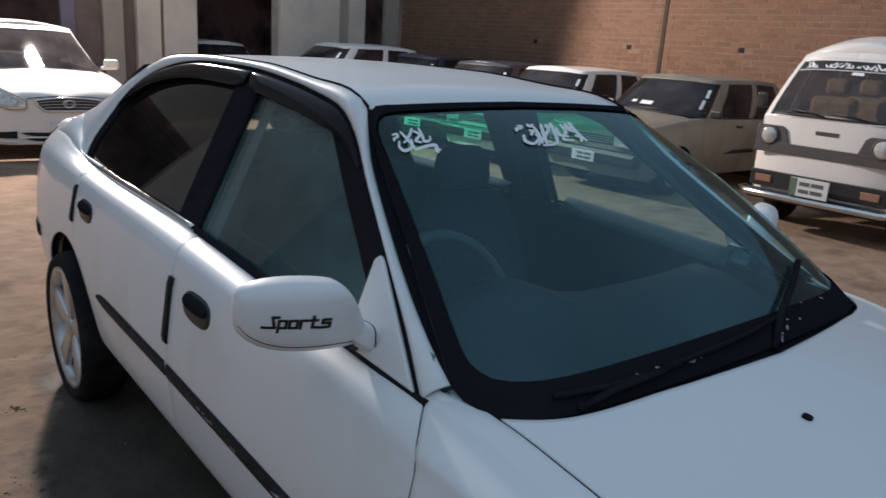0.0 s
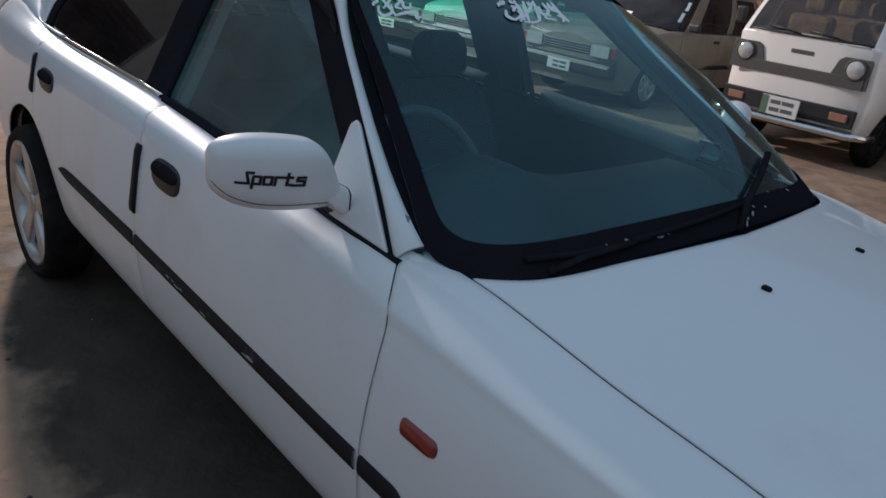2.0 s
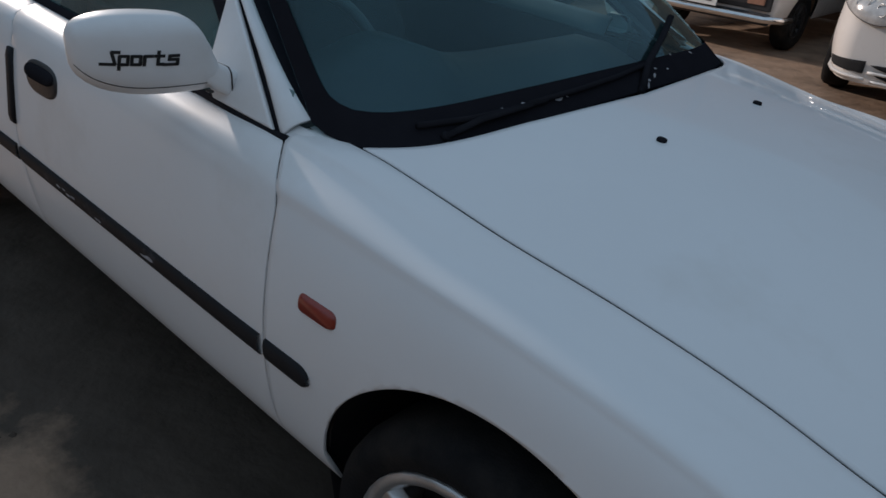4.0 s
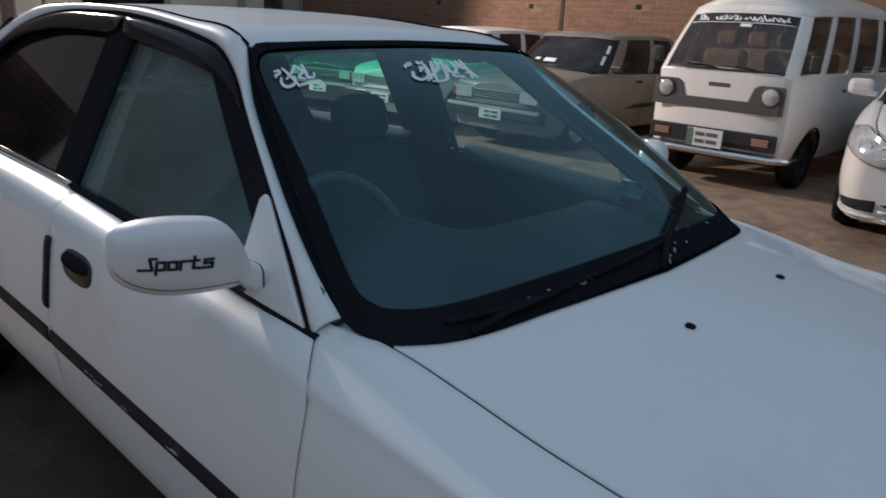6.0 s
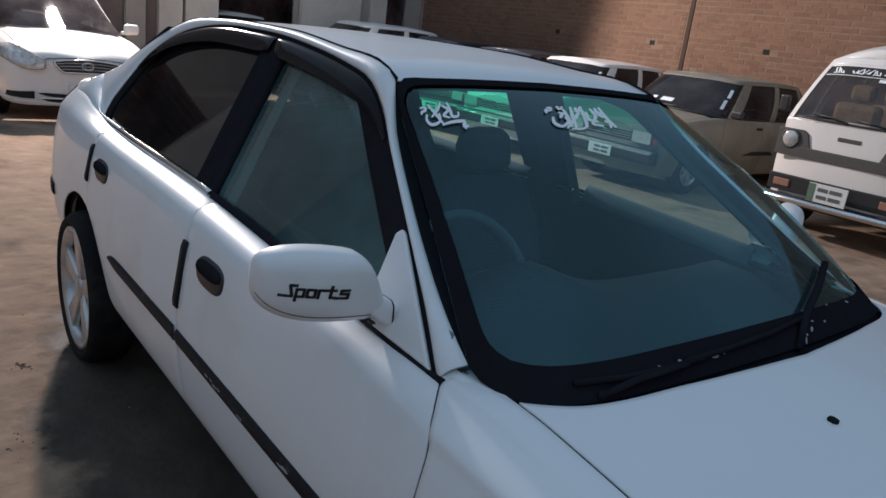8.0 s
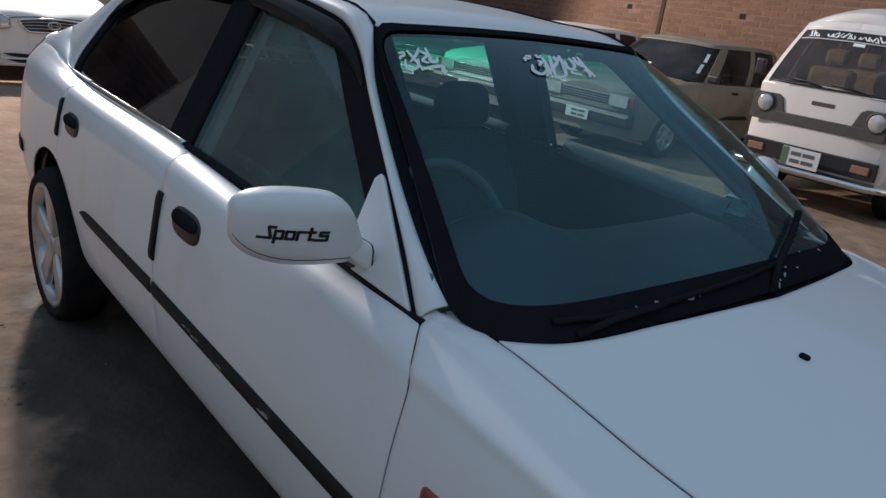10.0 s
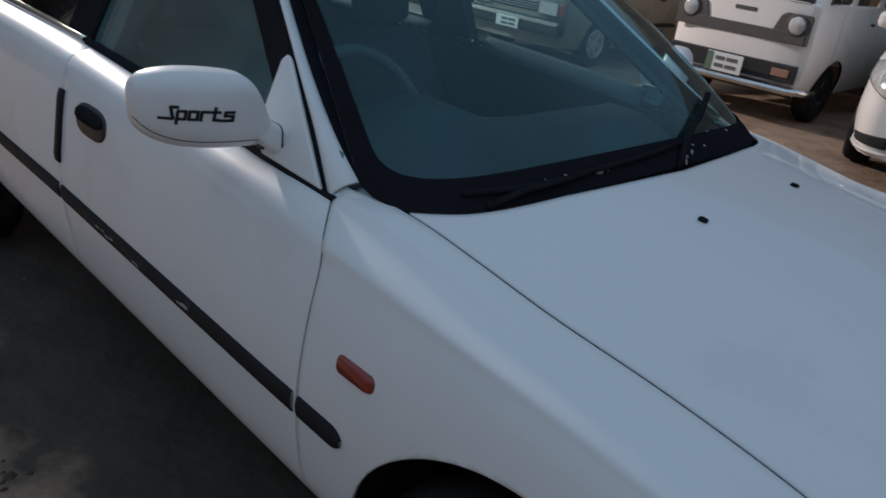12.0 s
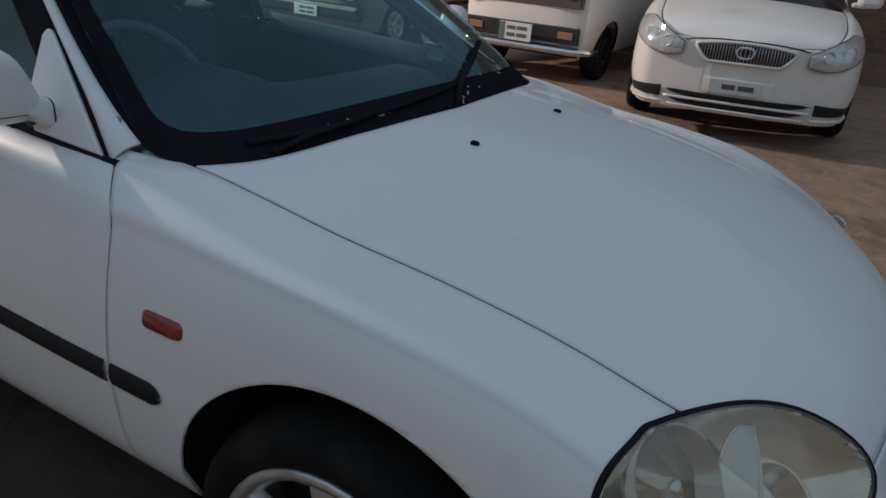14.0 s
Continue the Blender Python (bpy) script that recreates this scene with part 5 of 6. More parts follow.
def cabin(parent, base, roof, mat, glass_mat, pillars, crown=0.05, rim=0.05, bulge=0.03, frame_mat=None):
    """A cabin between a base line and a roof line. Each is a half outline (x, y, z) from the middle of the front to the middle of the rear."""
    nb = 40
    B, R = chain(base, nb), chain(roof, nb)

    def pt(u, v, side, out=0.0):
        k = u * (nb - 1)
        i = min(int(k), nb - 2)
        f = k - i
        a, b = Vector(B[i]).lerp(Vector(B[i + 1]), f), Vector(R[i]).lerp(Vector(R[i + 1]), f)
        p = a.lerp(b, v)
        c = Vector(((B[0][0] + B[-1][0]) / 2, 0, p.z))
        d = (p - c)
        d = Vector((d.x * 0.5, d.y, 0)).normalized() if d.length > 1e-6 else Vector((0, 0, 0))
        p = p + d * (bulge * 4 * v * (1 - v) + out)
        return (p.x, side * p.y, p.z)

    def sheet(name, u0, u1, v0, v1, m, side, out=0.0, solid=0.0):
        n = max(3, int((u1 - u0) * 60))
        verts = [pt(u0 + (u1 - u0) * i / (n - 1), v0 + (v1 - v0) * j / 5, side, out) for i in range(n) for j in range(6)]
        return mesh_object(name, verts, grid_faces(n, 6), m, parent, solid=solid)

    cuts = [0.0] + [p for ab in pillars for p in ab] + [1.0]
    for side in (-1, 1):
        for k in range(0, len(cuts), 2):
            if cuts[k + 1] - cuts[k] > 0.02:
                w = sheet("window", cuts[k], cuts[k + 1], 0.0, 0.97, glass_mat, side)
                w.visible_shadow = False
        for a, b in pillars:
            sheet("pillar", a, b, -0.04, 1.0, frame_mat or mat, side, 0.008, 0.012)
        sheet("roof_rail", 0.0, 1.0, 0.90, 1.0, mat, side, 0.008, 0.012)
    verts = []
    n = 12
    for i in range(nb):
        for j in range(n + 1):
            v = -1 + 2 * j / n
            x, y, z = R[i]
            verts.append((x, v * y, z + crown * (1 - v * v) * min(1.0, 4 * i * (nb - 1 - i) / (nb - 1) ** 2 * 1.5)))
    mesh_object("roof", verts, grid_faces(nb, n + 1), mat, parent, solid=0.01)
    return pt


def plate(parent, x, z, w=0.34, h=0.16, green=False, y=0.0, rows=2):
    p = box("number_plate", (0.012, w, h), (x, y, z), PLATE, parent, bevel=0.003)
    if green:
        box("plate_band", (0.006, w * 0.16, h * 0.96), (x + 0.008, y - w * 0.41, z), PLATE_GREEN, p, bevel=0.001)
    # the characters as plain bars
    for k in range(rows):
        zc = z + (h * (0.2 - 0.4 * k) if rows == 2 else 0.0)
        for yc, ww in ((-0.17, 0.26), (0.16, 0.30)):
            box("plate_bar", (0.004, w * ww, h * (0.2 if rows == 2 else 0.36)), (x + 0.008, y + w * (0.05 + yc), zc), PLATE_INK, p, bevel=0.001)


def dark_seats(parent, xs, y, z0, z1, mat=None):
    for x in xs:
        for s in (-1, 1):
            seat = box("seat_back", (0.14, 0.46, z1 - z0), (x, s * y, (z0 + z1) / 2), mat or CLOTH, parent, bevel=0.06)
            box("headrest", (0.1, 0.24, 0.16), (x - 0.02, s * y, z1 + 0.1), mat or CLOTH, parent, bevel=0.045)


def nose_point(sh, y, z, lift=0.0):
    """The place on the rounded front of a shell at a height z and a distance y from the middle."""
    if sh not in NOSES:
        xs = [-1.3 * (k / 60) ** 2 for k in range(61)]
        NOSES[sh] = xs, [list(zip(*(sh.at(x, 5.7 * q / 40) for q in range(41)))) for x in xs]
    xs, rows = NOSES[sh]
    ys = [float(np.interp(z, zz, yy)) for yy, zz in rows]
    x = 0.0 if abs(y) <= ys[0] else float(np.interp(abs(y), ys, xs))
    return (x + lift, y + math.copysign(lift * 0.5, y) if y else 0.0, z)


NOSES = {}


def nose_patch(name, sh, ys, low, high, mat, parent, lift=0.006, label="", nz=4, solid=0.01):
    """A shape that lies on the rounded front: from low(y) to high(y)."""
    verts = []
    for y in ys:
        for k in range(nz):
            z = low(y) + (high(y) - low(y)) * k / (nz - 1)
            verts.append(nose_point(sh, y, z, lift))
    return mesh_object(name, verts, grid_faces(len(ys), nz), mat, parent, label, solid=solid)


PLATE_INK = material("faded_plate_ink", (0.10, 0.10, 0.10), 0.6, grain=0.3, scale=30)
VAN_GREY = material("grey_band_plastic", (0.075, 0.068, 0.066), 0.55, grain=0.12, scale=12)
LAMP_GLASSY = material("bright_lamp_glass", (0.55, 0.54, 0.53), 0.16, 0.25, grain=0.3, scale=22, coat=0.8)


def corolla(x, y, heading, label, upright=True):
    """A rounded saloon with teardrop headlamps and a small grille."""
    car = parked("saloon", x, y, heading, label)
    L = 4.5
    sh = make_shell(L, 1.705, [(-L, 0.93), (-L + 0.1, 1.02), (-L + 0.8, 1.05), (-1.0, 0.985), (-0.6, 0.94), (-0.3, 0.875), (-0.15, 0.83), (-0.06, 0.785), (0, 0.745)],
                    [(-L, 0.85), (-L + 0.5, 0.95), (-1.2, 0.91), (-0.7, 0.87), (-0.3, 0.805), (-0.12, 0.745), (0, 0.685)], [(-0.90, 0.36, 0.31, 0.35), (-3.50, 0.36, 0.31, 0.35)], sill=0.215, nose=0.62, tail=0.4)
    shell_body(sh, car, L, WHITE2, 1.05, L - 0.75, (1.35, 2.35, 3.3))
    base = [(-0.90, 0.0, 0.965), (-0.93, 0.35, 0.965), (-1.12, 0.69, 0.955), (-1.5, 0.74, 0.93), (-2.6, 0.76, 0.95), (-3.4, 0.72, 0.98), (-3.75, 0.55, 1.02), (-3.82, 0.0, 1.04)]
    roof = [(-2.00, 0.0, 1.465), (-2.01, 0.3, 1.462), (-2.05, 0.54, 1.445), (-2.19, 0.59, 1.45), (-2.6, 0.59, 1.465), (-3.05, 0.56, 1.44), (-3.2, 0.42, 1.39), (-3.25, 0.0, 1.39)]
    cabin(car, base, roof, WHITE2, FAR_GLASS, [(0.26, 0.34), (0.56, 0.60), (0.74, 0.84)], crown=0.06, bulge=0.0)
    ring = np.linspace(0, 2 * math.pi, 18, endpoint=False)
    for s in (-1, 1):
        wheel(car, -0.90, s * 0.75, s, 0.30, 0.19, 0.19)
        wheel(car, -3.50, s * 0.75, s, 0.30, 0.19, 0.19)
        lampo = new("headlamp")
        lampo.parent = car
        ys = [s * v for v in np.linspace(0.415, 0.80, 16)]
        t_of = lambda v: (abs(v) - 0.415) / 0.385
        low = lambda v: 0.615 + 0.085 * t_of(v) ** 1.3 - 0.045 * math.sin(math.pi * t_of(v))
        high = lambda v: 0.695 + 0.150 * min(1.0, t_of(v) * 1.45) - 0.05 * t_of(v) ** 5
        nose_patch("lens", sh, ys, low, high, LAMP_GLASSY, lampo, 0.010, "clear headlamp lens", 6)
        edge = [nose_point(sh, v, low(v), 0.014) for v in ys] + [nose_point(sh, v, high(v), 0.014) for v in ys[::-1]]
        tube("lens_seal", edge, 0.0035, VAN_GREY, lampo, closed=True, sides=6)
        for v, r in ((0.53, 0.040), (0.66, 0.05)):
            px, py, pz = nose_point(sh, s * v, 0.692 + 0.03 * (v > 0.6), 0.020)
            spun_at = [Vector((px, py, pz)) + Matrix.Rotation(s * radians(35), 3, "Z") @ Vector((0, r * math.cos(a), r * math.sin(a))) for a in ring]
            tube("reflector_rim", spun_at, 0.004, ALLOY, lampo, closed=True, sides=6)
        m = new("door_mirror")
        m.parent = car
        box("mirror_shell", (0.09, 0.19, 0.13), (-1.36, s * 0.88, 1.04), WHITE2, m, bevel=0.04)
        box("mirror_arm", (0.05, 0.14, 0.04), (-1.36, s * 0.82, 0.99), WHITE2, m, bevel=0.015)
        # fog lamp recess, its pale lip
        fy = [s * v for v in np.linspace(0.53, 0.76, 8)]
        nose_patch("fog_recess", sh, fy, const(0.285), lambda v: 0.365 - 0.02 * (abs(v) - 0.53) / 0.23, INNER, car, 0.006)
        nose_patch("bumper_lip", sh, [s * v for v in np.linspace(0.50, 0.80, 8)], const(0.245), const(0.263), WHITE2, car, 0.03, solid=0.02)
    g = new("grille")
    g.parent = car
    ys = np.linspace(-0.335, 0.335, 27)
    glow = lambda v: 0.583 + 0.105 * max(0.0, (abs(v) - 0.235) / 0.10) ** 1.4
    ghigh = lambda v: 0.728 - 0.030 * (abs(v) / 0.335) ** 2
    nose_patch("grille_mesh", sh, ys, glow, ghigh, BLACK, g, 0.006)
    edge = [nose_point(sh, v, glow(v), 0.012) for v in ys] + [nose_point(sh, v, ghigh(v), 0.012) for v in ys[::-1]]
    tube("grille_frame", edge, 0.011, WHITE2 if upright else CHROME, g, closed=True, sides=8)
    if upright:
        for v in np.linspace(-0.31, 0.31, 31):
            a, b = nose_point(sh, v, glow(v), 0.014), nose_point(sh, v, ghigh(v), 0.014)
            tube("grille_bar", [a, b], 0.0036, ALLOY, g, sides=4)
    else:
        for f in (0.28, 0.52, 0.76):
            half = [v for v in ys if glow(v) < 0.583 + f * 0.13]
            tube("grille_bar", [nose_point(sh, v, 0.583 + f * (ghigh(v) - 0.583), 0.012) for v in half], 0.0045, ALLOY, g, sides=6)
    tube("grille_badge", [nose_point(sh, 0.050 * math.cos(a), 0.662 + 0.040 * math.sin(a), 0.020) for a in ring], 0.007, CHROME, g, closed=True, sides=6)
    tube("grille_badge", [nose_point(sh, 0.022 * math.cos(a), 0.662 + 0.034 * math.sin(a), 0.022) for a in ring], 0.005, CHROME, g, closed=True, sides=6)
    tube("hood_edge", [nose_point(sh, v, 0.742 - 0.03 * (abs(v) / 0.42) ** 3, 0.002) for v in np.linspace(-0.42, 0.42, 25)], 0.005, INNER, car, sides=5)
    for z, hw in ((0.325, 0.50), (0.268, 0.47)):
        ys2 = np.linspace(-hw, hw, 25)
        nose_patch("intake", sh, ys2, lambda v: z - 0.020 * (1 - (v / hw) ** 8) + 0.02 * (abs(v) / hw) ** 3, lambda v: z + 0.019 * (1 - (v / hw) ** 8) + 0.02 * (abs(v) / hw) ** 3, INNER, car, 0.004)
        tube("intake_lip", [nose_point(sh, v, z - 0.028, 0.012) for v in ys2], 0.010, WHITE2, car, sides=8)
    nose_patch("plate_recess", sh, np.linspace(-0.24, 0.24, 9), const(0.355), const(0.475), WHITE2, car, 0.004)
    plate(car, 0.022, 0.417, 0.36, 0.10, rows=1, y=-0.02)
    dark_seats(car, (-2.15, -3.0), 0.36, 0.6, 1.0)
    box("dashboard", (0.5, 1.3, 0.2), (-1.35, 0, 0.86), DASH, car, bevel=0.06)
    return car


corolla(0.985, 4.20, -80, "white parked saloon with a small barred grille, facing the yard")
corolla(-7.45, 0.54, 1.5, "bright white parked saloon with a slatted grille, under the flood lamp", upright=False)




def minivan(x, y, heading):
    van = parked("minivan", x, y, heading, "white cab-over minivan with round headlamps and a steel pipe bumper", "van")
    L = 3.2
    sh = make_shell(L, 1.395, [(-L, 1.12), (-0.02, 1.12), (0, 1.10)], [(-L, 1.09), (-0.5, 1.09), (0, 1.07)], [(-0.62, 0.31, 0.29, 0.32), (-2.55, 0.31, 0.29, 0.32)], sill=0.28, nose=0.10, tail=0.1, boxy=1.08)
    shell_body(sh, van, L, WHITE2, 0.06, L - 0.06, (0.5, 1.25, 2.3))
    front = [(-0.012, v * 0.60, z) for v in np.linspace(-1, 1, 7) for z in (0.42, 0.7, 1.075)]
    mesh_object("front_panel", [(px - 0.05 * (abs(py) / 0.6) ** 4 + 0.02, py, pz) for px, py, pz in front], grid_faces(7, 3), WHITE2, van, solid=0.02)
    base = [(0.0, 0.0, 1.10), (-0.02, 0.45, 1.10), (-0.10, 0.64, 1.10), (-0.5, 0.68, 1.10), (-1.8, 0.685, 1.10), (-3.0, 0.67, 1.10), (-3.17, 0.55, 1.10), (-3.19, 0.0, 1.10)]
    roof = [(-0.38, 0.0, 1.70), (-0.40, 0.35, 1.69), (-0.48, 0.54, 1.665), (-0.8, 0.59, 1.68), (-1.8, 0.60, 1.70), (-2.9, 0.58, 1.68), (-3.08, 0.45, 1.66), (-3.12, 0.0, 1.67)]
    glass_at = cabin(van, base, roof, WHITE2, VAN_GLASS, [(0.135, 0.170), (0.27, 0.30), (0.44, 0.475), (0.62, 0.65), (0.82, 0.87)], crown=0.185, bulge=0.015)
    # black face band with the two lamps
    for s in (-1, 1):
        wheel(van, -0.62, s * 0.60, s, 0.28, 0.16, 0.16, BLACK, spokes=6)
        wheel(van, -2.55, s * 0.60, s, 0.28, 0.16, 0.16, spokes=6)
        hl = new("headlamp")
        hl.parent = van
        surround = [(-0.235, -0.132), (0.150, -0.132), (0.150, 0.105), (0.135, 0.125), (-0.095, 0.125), (-0.140, 0.095), (-0.185, -0.035)]
        prism("lamp_surround", surround if s > 0 else [(-a, b) for a, b in reversed(surround)], 0.02, pose(0.006, s * 0.50, 0.865, 90, 0, 90), VAN_GREY, hl, bevel=0.006)
        ring = [Vector((0.033, s * 0.52 + 0.083 * math.cos(t), 0.897 + 0.083 * math.sin(t))) for t in np.linspace(0, 2 * math.pi, 24, endpoint=False)]
        tube("lamp_ring", ring, 0.011, VAN_GREY, hl, closed=True)
        verts = [(0.034 + 0.022 * (1 - r * r), s * 0.52 + 0.080 * r * math.cos(t), 0.897 + 0.080 * r * math.sin(t)) for r in (1, 0.7, 0.35) for t in np.linspace(0, 2 * math.pi, 24, endpoint=False)] + [(0.056, s * 0.52, 0.897)]
        mesh_object("lens", verts, [(i * 24 + k, i * 24 + (k + 1) % 24, i * 24 + 24 + (k + 1) % 24, i * 24 + 24 + k) for i in range(2) for k in range(24)] + [(48 + k, 48 + (k + 1) % 24, 72) for k in range(24)], LAMP_GLASSY, hl)
        box("indicator", (0.02, 0.16, 0.07), (0.03, s * 0.50, 0.475), PALE_AMBER, van, bevel=0.008)
        m = new("door_mirror")
        m.parent = van
        box("mirror_shell", (0.05, 0.10, 0.16), (-0.20, s * 0.78, 1.20), BLACK, m, bevel=0.02)
        tube("mirror_arm", [(-0.2, s * 0.66, 1.10), (-0.2, s * 0.72, 1.14), (-0.2, s * 0.77, 1.18)], 0.01, BLACK, m)
    box("face_band", (0.02, 1.24, 0.10), (0.022, 0, 0.783), VAN_GREY, van, bevel=0.006)
    box("lower_band", (0.03, 1.28, 0.16), (0.012, 0, 0.475), BLACK, van, bevel=0.01)
    # black strip that paints the dark shade below the pipe bumper
    box("bumper_shade", (0.03, 1.30, 0.10), (0.020, 0, 0.325), BLACK, van, bevel=0.01)
    box("badge", (0.012, 0.21, 0.036), (0.018, 0.02, 0.965), VAN_GREY, van, bevel=0.004)
    tube("pipe_bumper", [(-0.16, -0.76, 0.335), (0.0, -0.74, 0.335), (0.09, -0.62, 0.335), (0.11, 0.0, 0.335), (0.09, 0.62, 0.335), (0.0, 0.74, 0.335), (-0.16, 0.76, 0.335)], 0.032, CHROME, van, sides=12)
    plate(van, 0.125, 0.465, 0.36, 0.17, True)
    on_glass = lambda u, v, out: glass_at(abs(u), v, 1 if u > 0 else -1, out)
    us = np.linspace(-0.128, 0.128, 25)
    mesh_object("sun_strip", [on_glass(u, v, 0.006) for u in us for v in (0.735, 0.80, 0.865)], grid_faces(25, 3), INK, van, "black sun strip with white lettering", solid=0.003)
    tube("windshield_trim", [on_glass(u, 0.725, 0.008) for u in us], 0.006, PLATE, van, sides=6)
    tube("windshield_seal", [on_glass(u, 0.01, 0.006) for u in us], 0.012, BLACK, van, sides=6)
    rnd = random.Random(8)
    for k in range(34):
        u = -0.108 + 0.0066 * k
        if k in (4, 5, 6, 17):
            continue
        a, b, lean = rnd.uniform(0.75, 0.775), rnd.uniform(0.80, 0.85), rnd.uniform(-0.006, 0.006)
        w = rnd.uniform(0.0012, 0.0024)
        pts = [(u - lean, a), (u + rnd.uniform(-0.002, 0.002), (a + b) / 2), (u + lean, b)]
        mesh_object("sticker_stroke", [on_glass(x + d, v, 0.011) for x, v in pts for d in (-w, w)], grid_faces(3, 2), DECAL, van)
        if k % 3 == 0:
            mesh_object("sticker_stroke", [on_glass(x, v, 0.012) for x in (u - 0.004, u + 0.005) for v in (a, a + 0.014)], grid_faces(2, 2), DECAL, van)
    mesh_object("inspection_sticker", [on_glass(u, v, 0.006) for u in (0.004, 0.030) for v in (0.665, 0.71)], grid_faces(2, 2), DECAL, van)
    mesh_object("roof_header", [on_glass(u, v, 0.009) for u in np.linspace(-0.17, 0.17, 33) for v in (0.87, 0.935, 1.0)], grid_faces(33, 3), WHITE2, van, solid=0.008)
    for s in (-0.3, 0.25):
        tube("wiper", [on_glass((s + 0.25) * 0.16, 0.02, 0.02), on_glass(s * 0.16, 0.07, 0.02), on_glass((s - 0.22) * 0.16, 0.09, 0.02)], 0.009, BLACK, van)
    seat_cloth = material("brown_patterned_seat", (0.34, 0.24, 0.14), 0.9, grain=0.5, scale=14)
    dark_seats(van, (-0.75, -1.5, -2.3), 0.32, 0.8, 1.28, seat_cloth)
    box("dashboard", (0.25, 1.2, 0.12), (-0.16, 0, 1.05), DASH, van, bevel=0.04)
    # door handles on the sides
    for s in (-1, 1):
        for hx in (-1.12, -1.32):
            box("door_handle", (0.12, 0.025, 0.03), (hx, s * 0.70, 0.93), BLACK, van, bevel=0.008)
    return van


minivan(-1.39, 5.53, -91)


def small_hatch(x, y, heading, mat, label, glass_mat, name="hatchback"):
    car = parked(name, x, y, heading, label)
    L = 3.6
    sh = make_shell(L, 1.54, [(-L, 0.86), (-L + 0.1, 0.94), (-1.0, 0.93), (-0.5, 0.88), (-0.1, 0.80), (0, 0.76)], [(-L, 0.84), (-1.1, 0.88), (-0.5, 0.83), (-0.1, 0.76), (0, 0.70)], [(-0.68, 0.31, 0.28, 0.32), (-2.95, 0.31, 0.28, 0.32)], sill=0.22, nose=0.18, tail=0.15, boxy=1.04)
    shell_body(sh, car, L, mat, 1.0, L - 0.1, (1.15, 2.05, 2.8))
    base = [(-0.95, 0.0, 0.935), (-0.98, 0.4, 0.93), (-1.1, 0.62, 0.91), (-1.4, 0.68, 0.90), (-2.4, 0.69, 0.90), (-3.2, 0.67, 0.91), (-3.5, 0.52, 0.92), (-3.55, 0.0, 0.93)]
    roof = [(-1.55, 0.0, 1.36), (-1.57, 0.3, 1.36), (-1.62, 0.52, 1.345), (-1.8, 0.56, 1.35), (-2.4, 0.565, 1.36), (-3.0, 0.55, 1.34), (-3.2, 0.45, 1.325), (-3.24, 0.0, 1.33)]
    glass_at = cabin(car, base, roof, mat, glass_mat, [(0.245, 0.30), (0.50, 0.535), (0.70, 0.735), (0.80, 0.86)], crown=0.035)
    for s in (-1, 1):
        wheel(car, -0.68, s * 0.67, s, 0.275, 0.165, 0.16, spokes=6)
        wheel(car, -2.95, s * 0.67, s, 0.275, 0.165, 0.16, spokes=6)
        hl = new("headlamp")
        hl.parent = car
        prism("lens", rounded(0.26, 0.13, 0.02), 0.03, pose(-0.01, s * 0.50, 0.63, 90, 0, 90), LAMP_GLASSY, hl)
        box("indicator", (0.05, 0.07, 0.12), (-0.02, s * 0.67, 0.63), AMBER, hl)
        m = new("door_mirror")
        m.parent = car
        box("mirror_shell", (0.06, 0.15, 0.10), (-1.32, s * 0.80, 0.96), BLACK, m, bevel=0.025)
        for hx in (-1.95, -2.72):
            box("door_handle", (0.12, 0.02, 0.03), (hx, s * 0.765, 0.80), BLACK, car, bevel=0.006)
        strip("sill_moulding", [(xx, s * 0.772, 0.52) for xx in np.linspace(-1.05, -2.6, 6)], [(xx, s * 0.775, 0.47) for xx in np.linspace(-1.05, -2.6, 6)], BLACK, car, n=2, solid=0.012)
    g = new("grille")
    g.parent = car
    box("grille_mesh", (0.02, 0.72, 0.11), (0.0, 0, 0.63), BLACK, g)
    for k in range(4):
        box("grille_bar", (0.012, 0.70, 0.008), (0.012, 0, 0.59 + 0.027 * k), CHROME, g, bevel=0.002)
    box("front_bumper", (0.12, 1.5, 0.17), (0.02, 0, 0.43), BLACK, car, bevel=0.04)
    box("bumper_strip", (0.01, 1.4, 0.02), (0.085, 0, 0.47), CHROME, car, bevel=0.003)
    plate(car, 0.09, 0.41, 0.34, 0.12)
    dark_seats(car, (-1.95, -2.7), 0.33, 0.55, 0.95)
    box("dashboard", (0.4, 1.2, 0.18), (-1.25, 0, 0.84), DASH, car, bevel=0.05)
    # windshield stickers as bars
    on_glass = lambda u, v: glass_at(abs(u), v, 1 if u > 0 else -1, 0.006)
    for u0, u1, v0, v1 in ((-0.075, -0.055, 0.20, 0.27), (-0.035, 0.015, 0.17, 0.27), (0.185, 0.200, 0.22, 0.46), (0.190, 0.205, 0.52, 0.74)):
        mesh_object("sticker_bar", [on_glass(u, v) for u in np.linspace(u0, u1, 4) for v in (v0, v1)], grid_faces(4, 2), DECAL, car)
    tube("windshield_seal", [on_glass(u, 0.01) for u in np.linspace(-0.24, 0.24, 25)], 0.012, BLACK, car, sides=6)
    for s in (-1, 1):
        tube("window_seal", [glass_at(u, 0.0, s, 0.006) for u in np.linspace(0.30, 0.80, 25)], 0.010, BLACK, car, sides=6)
    tube("wiper", [on_glass(0.16, 0.03), on_glass(0.05, 0.08), on_glass(-0.06, 0.06)], 0.009, BLACK, car)
    return car


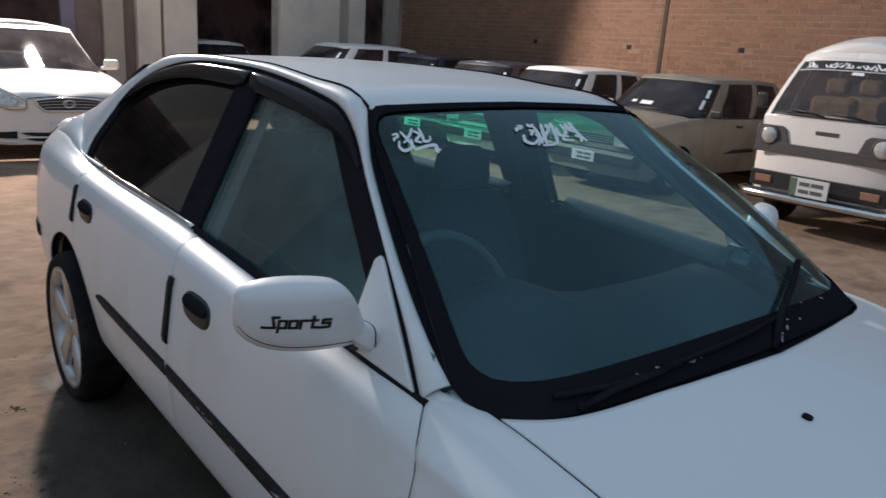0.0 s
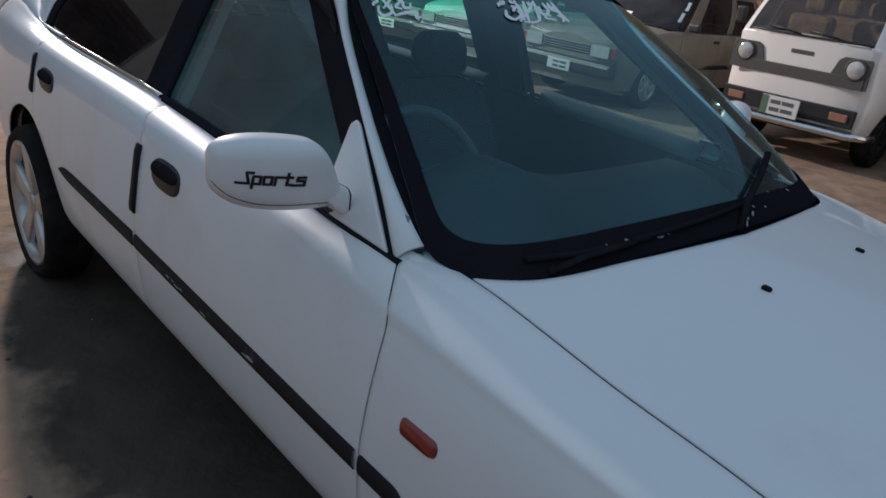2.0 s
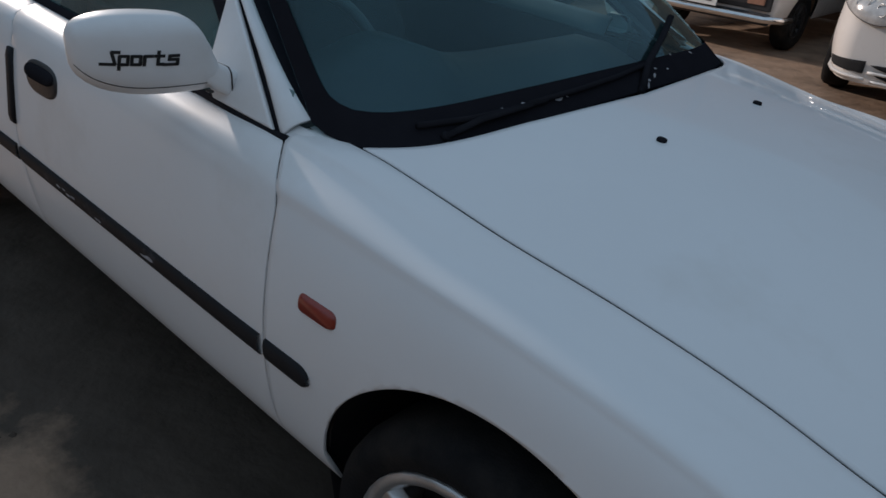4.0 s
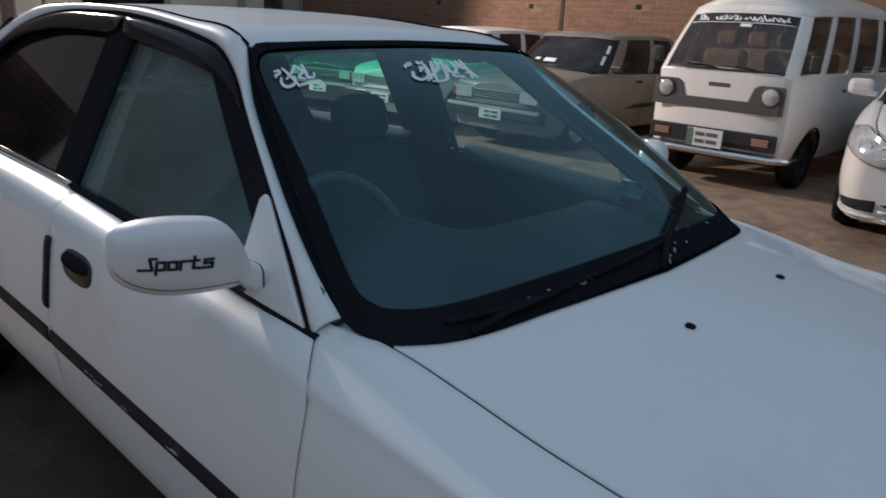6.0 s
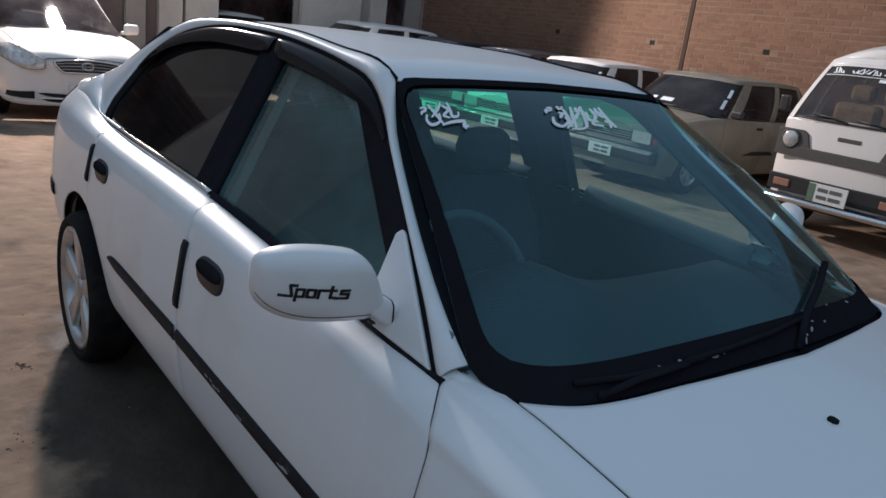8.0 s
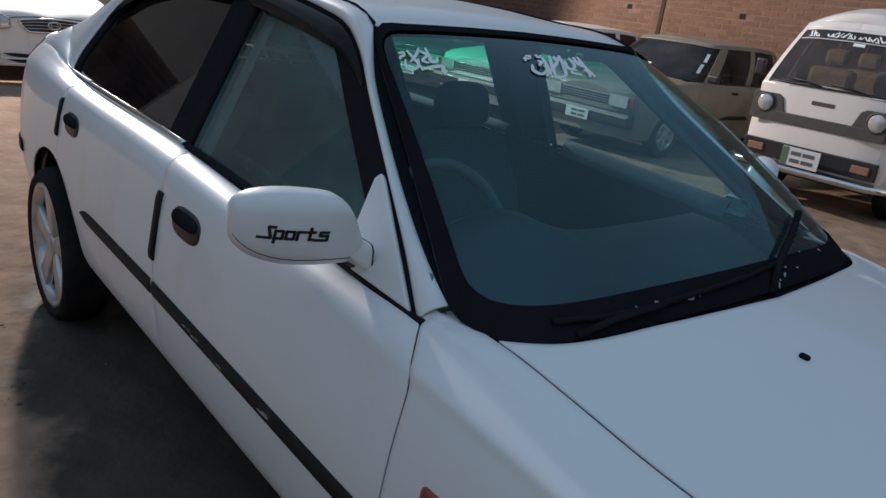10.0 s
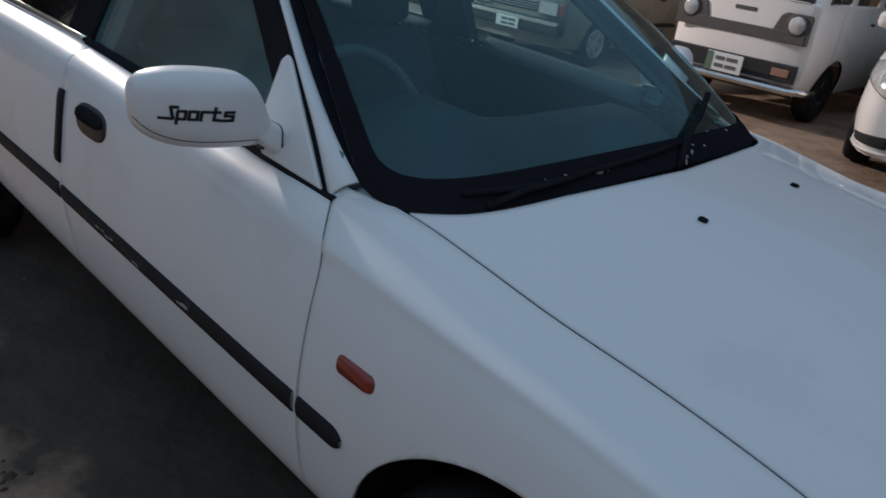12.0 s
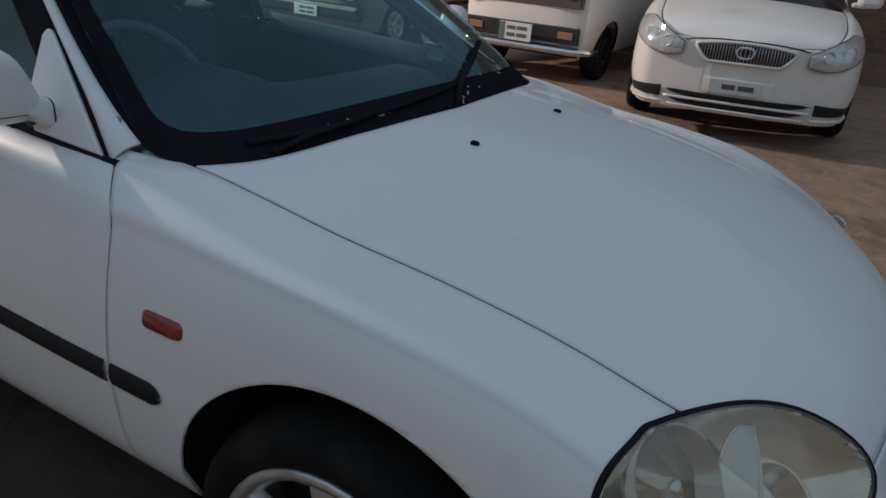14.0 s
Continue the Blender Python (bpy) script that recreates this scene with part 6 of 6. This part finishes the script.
small_hatch(-4.02, 5.40, -90, GREY_PAINT, "faded beige boxy hatchback with a black plastic bumper", FAR_GLASS)
white_hatch = small_hatch(-6.13, 5.5, -85.6, WHITE2, "white boxy hatchback with dark side windows", FAR_GLASS)
dark_hatch = small_hatch(-7.7, 5.6, -80, DARK_PAINT, "dark boxy hatchback parked in the row", FAR_GLASS)
for ob, x, y, turn, text in ((dark_hatch, -9.3, 5.4, -75, "dark hatchback parked near the brick wall"), (white_hatch, -10.6, 4.12, -90, "white hatchback parked by the garages"), (white_hatch, -12.1, 4.85, 0, "pale hatchback parked inside a garage mouth")):
    tagged(copy_thing(ob, pose(x, y, ground_z(x, y), 0, 0, turn)), text)

# ---- bricks of the yard wall ----
COURSE, LENGTH = 0.0785, 0.235
holes = [(-8.6, 1.66), (-6.40, 1.645), (-4.36, 1.685), (-2.35, 1.70), (-0.3, 1.69), (1.7, 1.69)]
joints = (-5.755, -2.385, 1.0)


def brick_shape(w, h, d=0.003):
    """Vertices and faces of one brick face, standing proud of the mortar towards -y, with worn edges."""
    x, z, e = w / 2, h / 2, 0.004
    v = [(-x, 0.01, -z), (x, 0.01, -z), (x, 0.01, z), (-x, 0.01, z), (-x + e, -d, -z + e), (x - e, -d, -z + e), (x - e, -d, z - e), (-x + e, -d, z - e)]
    return v, [(4, 5, 6, 7), (0, 1, 5, 4), (1, 2, 6, 5), (2, 3, 7, 6), (3, 0, 4, 7)]


def lay_bricks(x0, x1, z0, z1, mat, wall, near, seed):
    rnd = random.Random(seed)
    shapes = []
    for k in range(6):
        v, f = brick_shape(LENGTH - 0.012 + rnd.uniform(-0.006, 0.004), COURSE - 0.011 + rnd.uniform(-0.005, 0.004), 0.0012 + rnd.uniform(-0.0010, 0.0016))
        me = bpy.data.meshes.new("brick")
        me.from_pydata(v, [], f)
        me.materials.append(mat)
        shapes.append((v, f, me))
    far_v, far_f, made, split = [], [], 0, set()
    rows = int((z1 - z0) / COURSE)
    for r in range(rows):
        z = z0 + (r + 0.5) * COURSE
        x = x0 + (LENGTH * 0.5 if r % 2 else 0.0) + LENGTH / 2
        while x < x1 - LENGTH / 2:
            jx = x + rnd.uniform(-0.012, 0.012)
            jz = z + rnd.uniform(-0.004, 0.004) + 0.008 * math.sin(x * 0.9 + r)
            skip = any(abs(jx - hx) < 0.10 and abs(z - hz) < 0.05 for hx, hz in holes) or any(abs(jx - q) < 0.15 for q in joints)
            if skip:
                for q in joints:
                    if abs(jx - q) < 0.15 and (r, q) not in split:
                        split.add((r, q))
                        # half bricks on both sides of the joint
                        for sg in (-1, 1):
                            w = 0.10
                            v, f = brick_shape(w, COURSE - 0.013)
                            o = len(far_v)
                            far_v += [(q + sg * 0.115 + a, WALL_Y + b, jz + c2) for a, b, c2 in v]
                            far_f += [tuple(o + n for n in q4) for q4 in f]
                x += LENGTH
                continue
            v, f, me = shapes[rnd.randrange(6)]
            tilt = rnd.uniform(-0.006, 0.006)
            if near(jx, z) and made < 290:
                ob = new("brick", me)
                ob.parent = wall
                ob.matrix_parent_inverse = wall.matrix_world.inverted()
                ob.matrix_basis = Matrix.Translation((jx, WALL_Y, jz)) @ Matrix.Rotation(tilt, 4, "Y")
                made += 1
            else:
                o = len(far_v)
                far_v += [(jx + a, WALL_Y + b, jz + c2 + a * tilt) for a, b, c2 in v]
                far_f += [tuple(o + n for n in q4) for q4 in f]
            x += LENGTH
    me = bpy.data.meshes.new("brick_courses")
    me.from_pydata(far_v, [], far_f)
    me.materials.append(mat)
    ob = new("brick_courses", me)
    ob.parent = wall
    tagged(ob, kind="stuff")


lay_bricks(-13.0, 4.0, 0.3, 4.4, BRICK, brick_wall, lambda x, z: -7.0 < x < -3.4 and 1.55 < z < 2.55, 11)
JOINT = material("rusty_joint_board", (0.062, 0.034, 0.022), 0.9, grain=0.2, scale=10)
for q in joints:
    box("joint_board", (0.08, 0.02, 4.6), (q, WALL_Y - 0.002, 2.2), JOINT, brick_wall)
for hx, hz in holes:
    box("putlog_hole", (0.10, 0.012, 0.075), (hx, WALL_Y + 0.003, hz), INNER, brick_wall, bevel=0.002)


# ---- clods and crumbs lying on the dirt ----
def crumbs(count, seed, spots, mat, small, large, name, text):
    rnd = random.Random(seed)
    verts, faces = [], []
    for _ in range(count):
        cx, cy, spread = spots[rnd.randrange(len(spots))]
        x, y = rnd.gauss(cx, spread), rnd.gauss(cy, spread)
        if -2.3 < x < 2.1 and -0.8 < y < 0.75:
            continue
        r = rnd.uniform(small, large) * (1 if rnd.random() < 0.9 else 1.8)
        z = ground_z(x, y) + noise.noise(Vector((x * 1.7, y * 1.7, 3))) * 0.014 + noise.noise(Vector((x * 6, y * 6, 7))) * 0.005
        o = len(verts)
        for dx, dy, dz in ((1, 0, 0), (0.2, 0.9, 0), (-0.9, 0.3, 0), (-0.5, -0.8, 0), (0.6, -0.8, 0), (0.1, 0.1, 0.8)):
            verts.append((x + dx * r * rnd.uniform(0.6, 1.2), y + dy * r * rnd.uniform(0.6, 1.2), z - 0.002 + dz * r * rnd.uniform(0.3, 0.6)))
        faces += [(o + k, o + (k + 1) % 5, o + 5) for k in range(5)]
    tagged(mesh_object(name, verts, faces, mat, smooth=False), text, "dirt", kind="stuff")


CLOD = material("dark_dirt_clod", (0.055, 0.038, 0.028), 0.95, grain=0.4, scale=40)
PALE = material("pale_grit", (0.34, 0.29, 0.24), 0.9, grain=0.3, scale=40)
crumbs(150, 21, [(-0.70, -1.12, 0.035), (-0.78, -1.16, 0.05), (0.05, -1.20, 0.035), (0.13, -1.17, 0.03), (-1.36, -1.07, 0.02), (-1.7, -1.4, 0.35)], CLOD, 0.005, 0.014, "dirt_clods", "dark crumbled clods of dirt on the ground")
crumbs(500, 22, [(-2.5, -1.2, 1.1), (-4.0, -0.5, 1.5), (0.5, 3.0, 0.9), (3.0, 2.0, 0.8)], PALE, 0.003, 0.010, "grit", "pale grit scattered over the dirt")
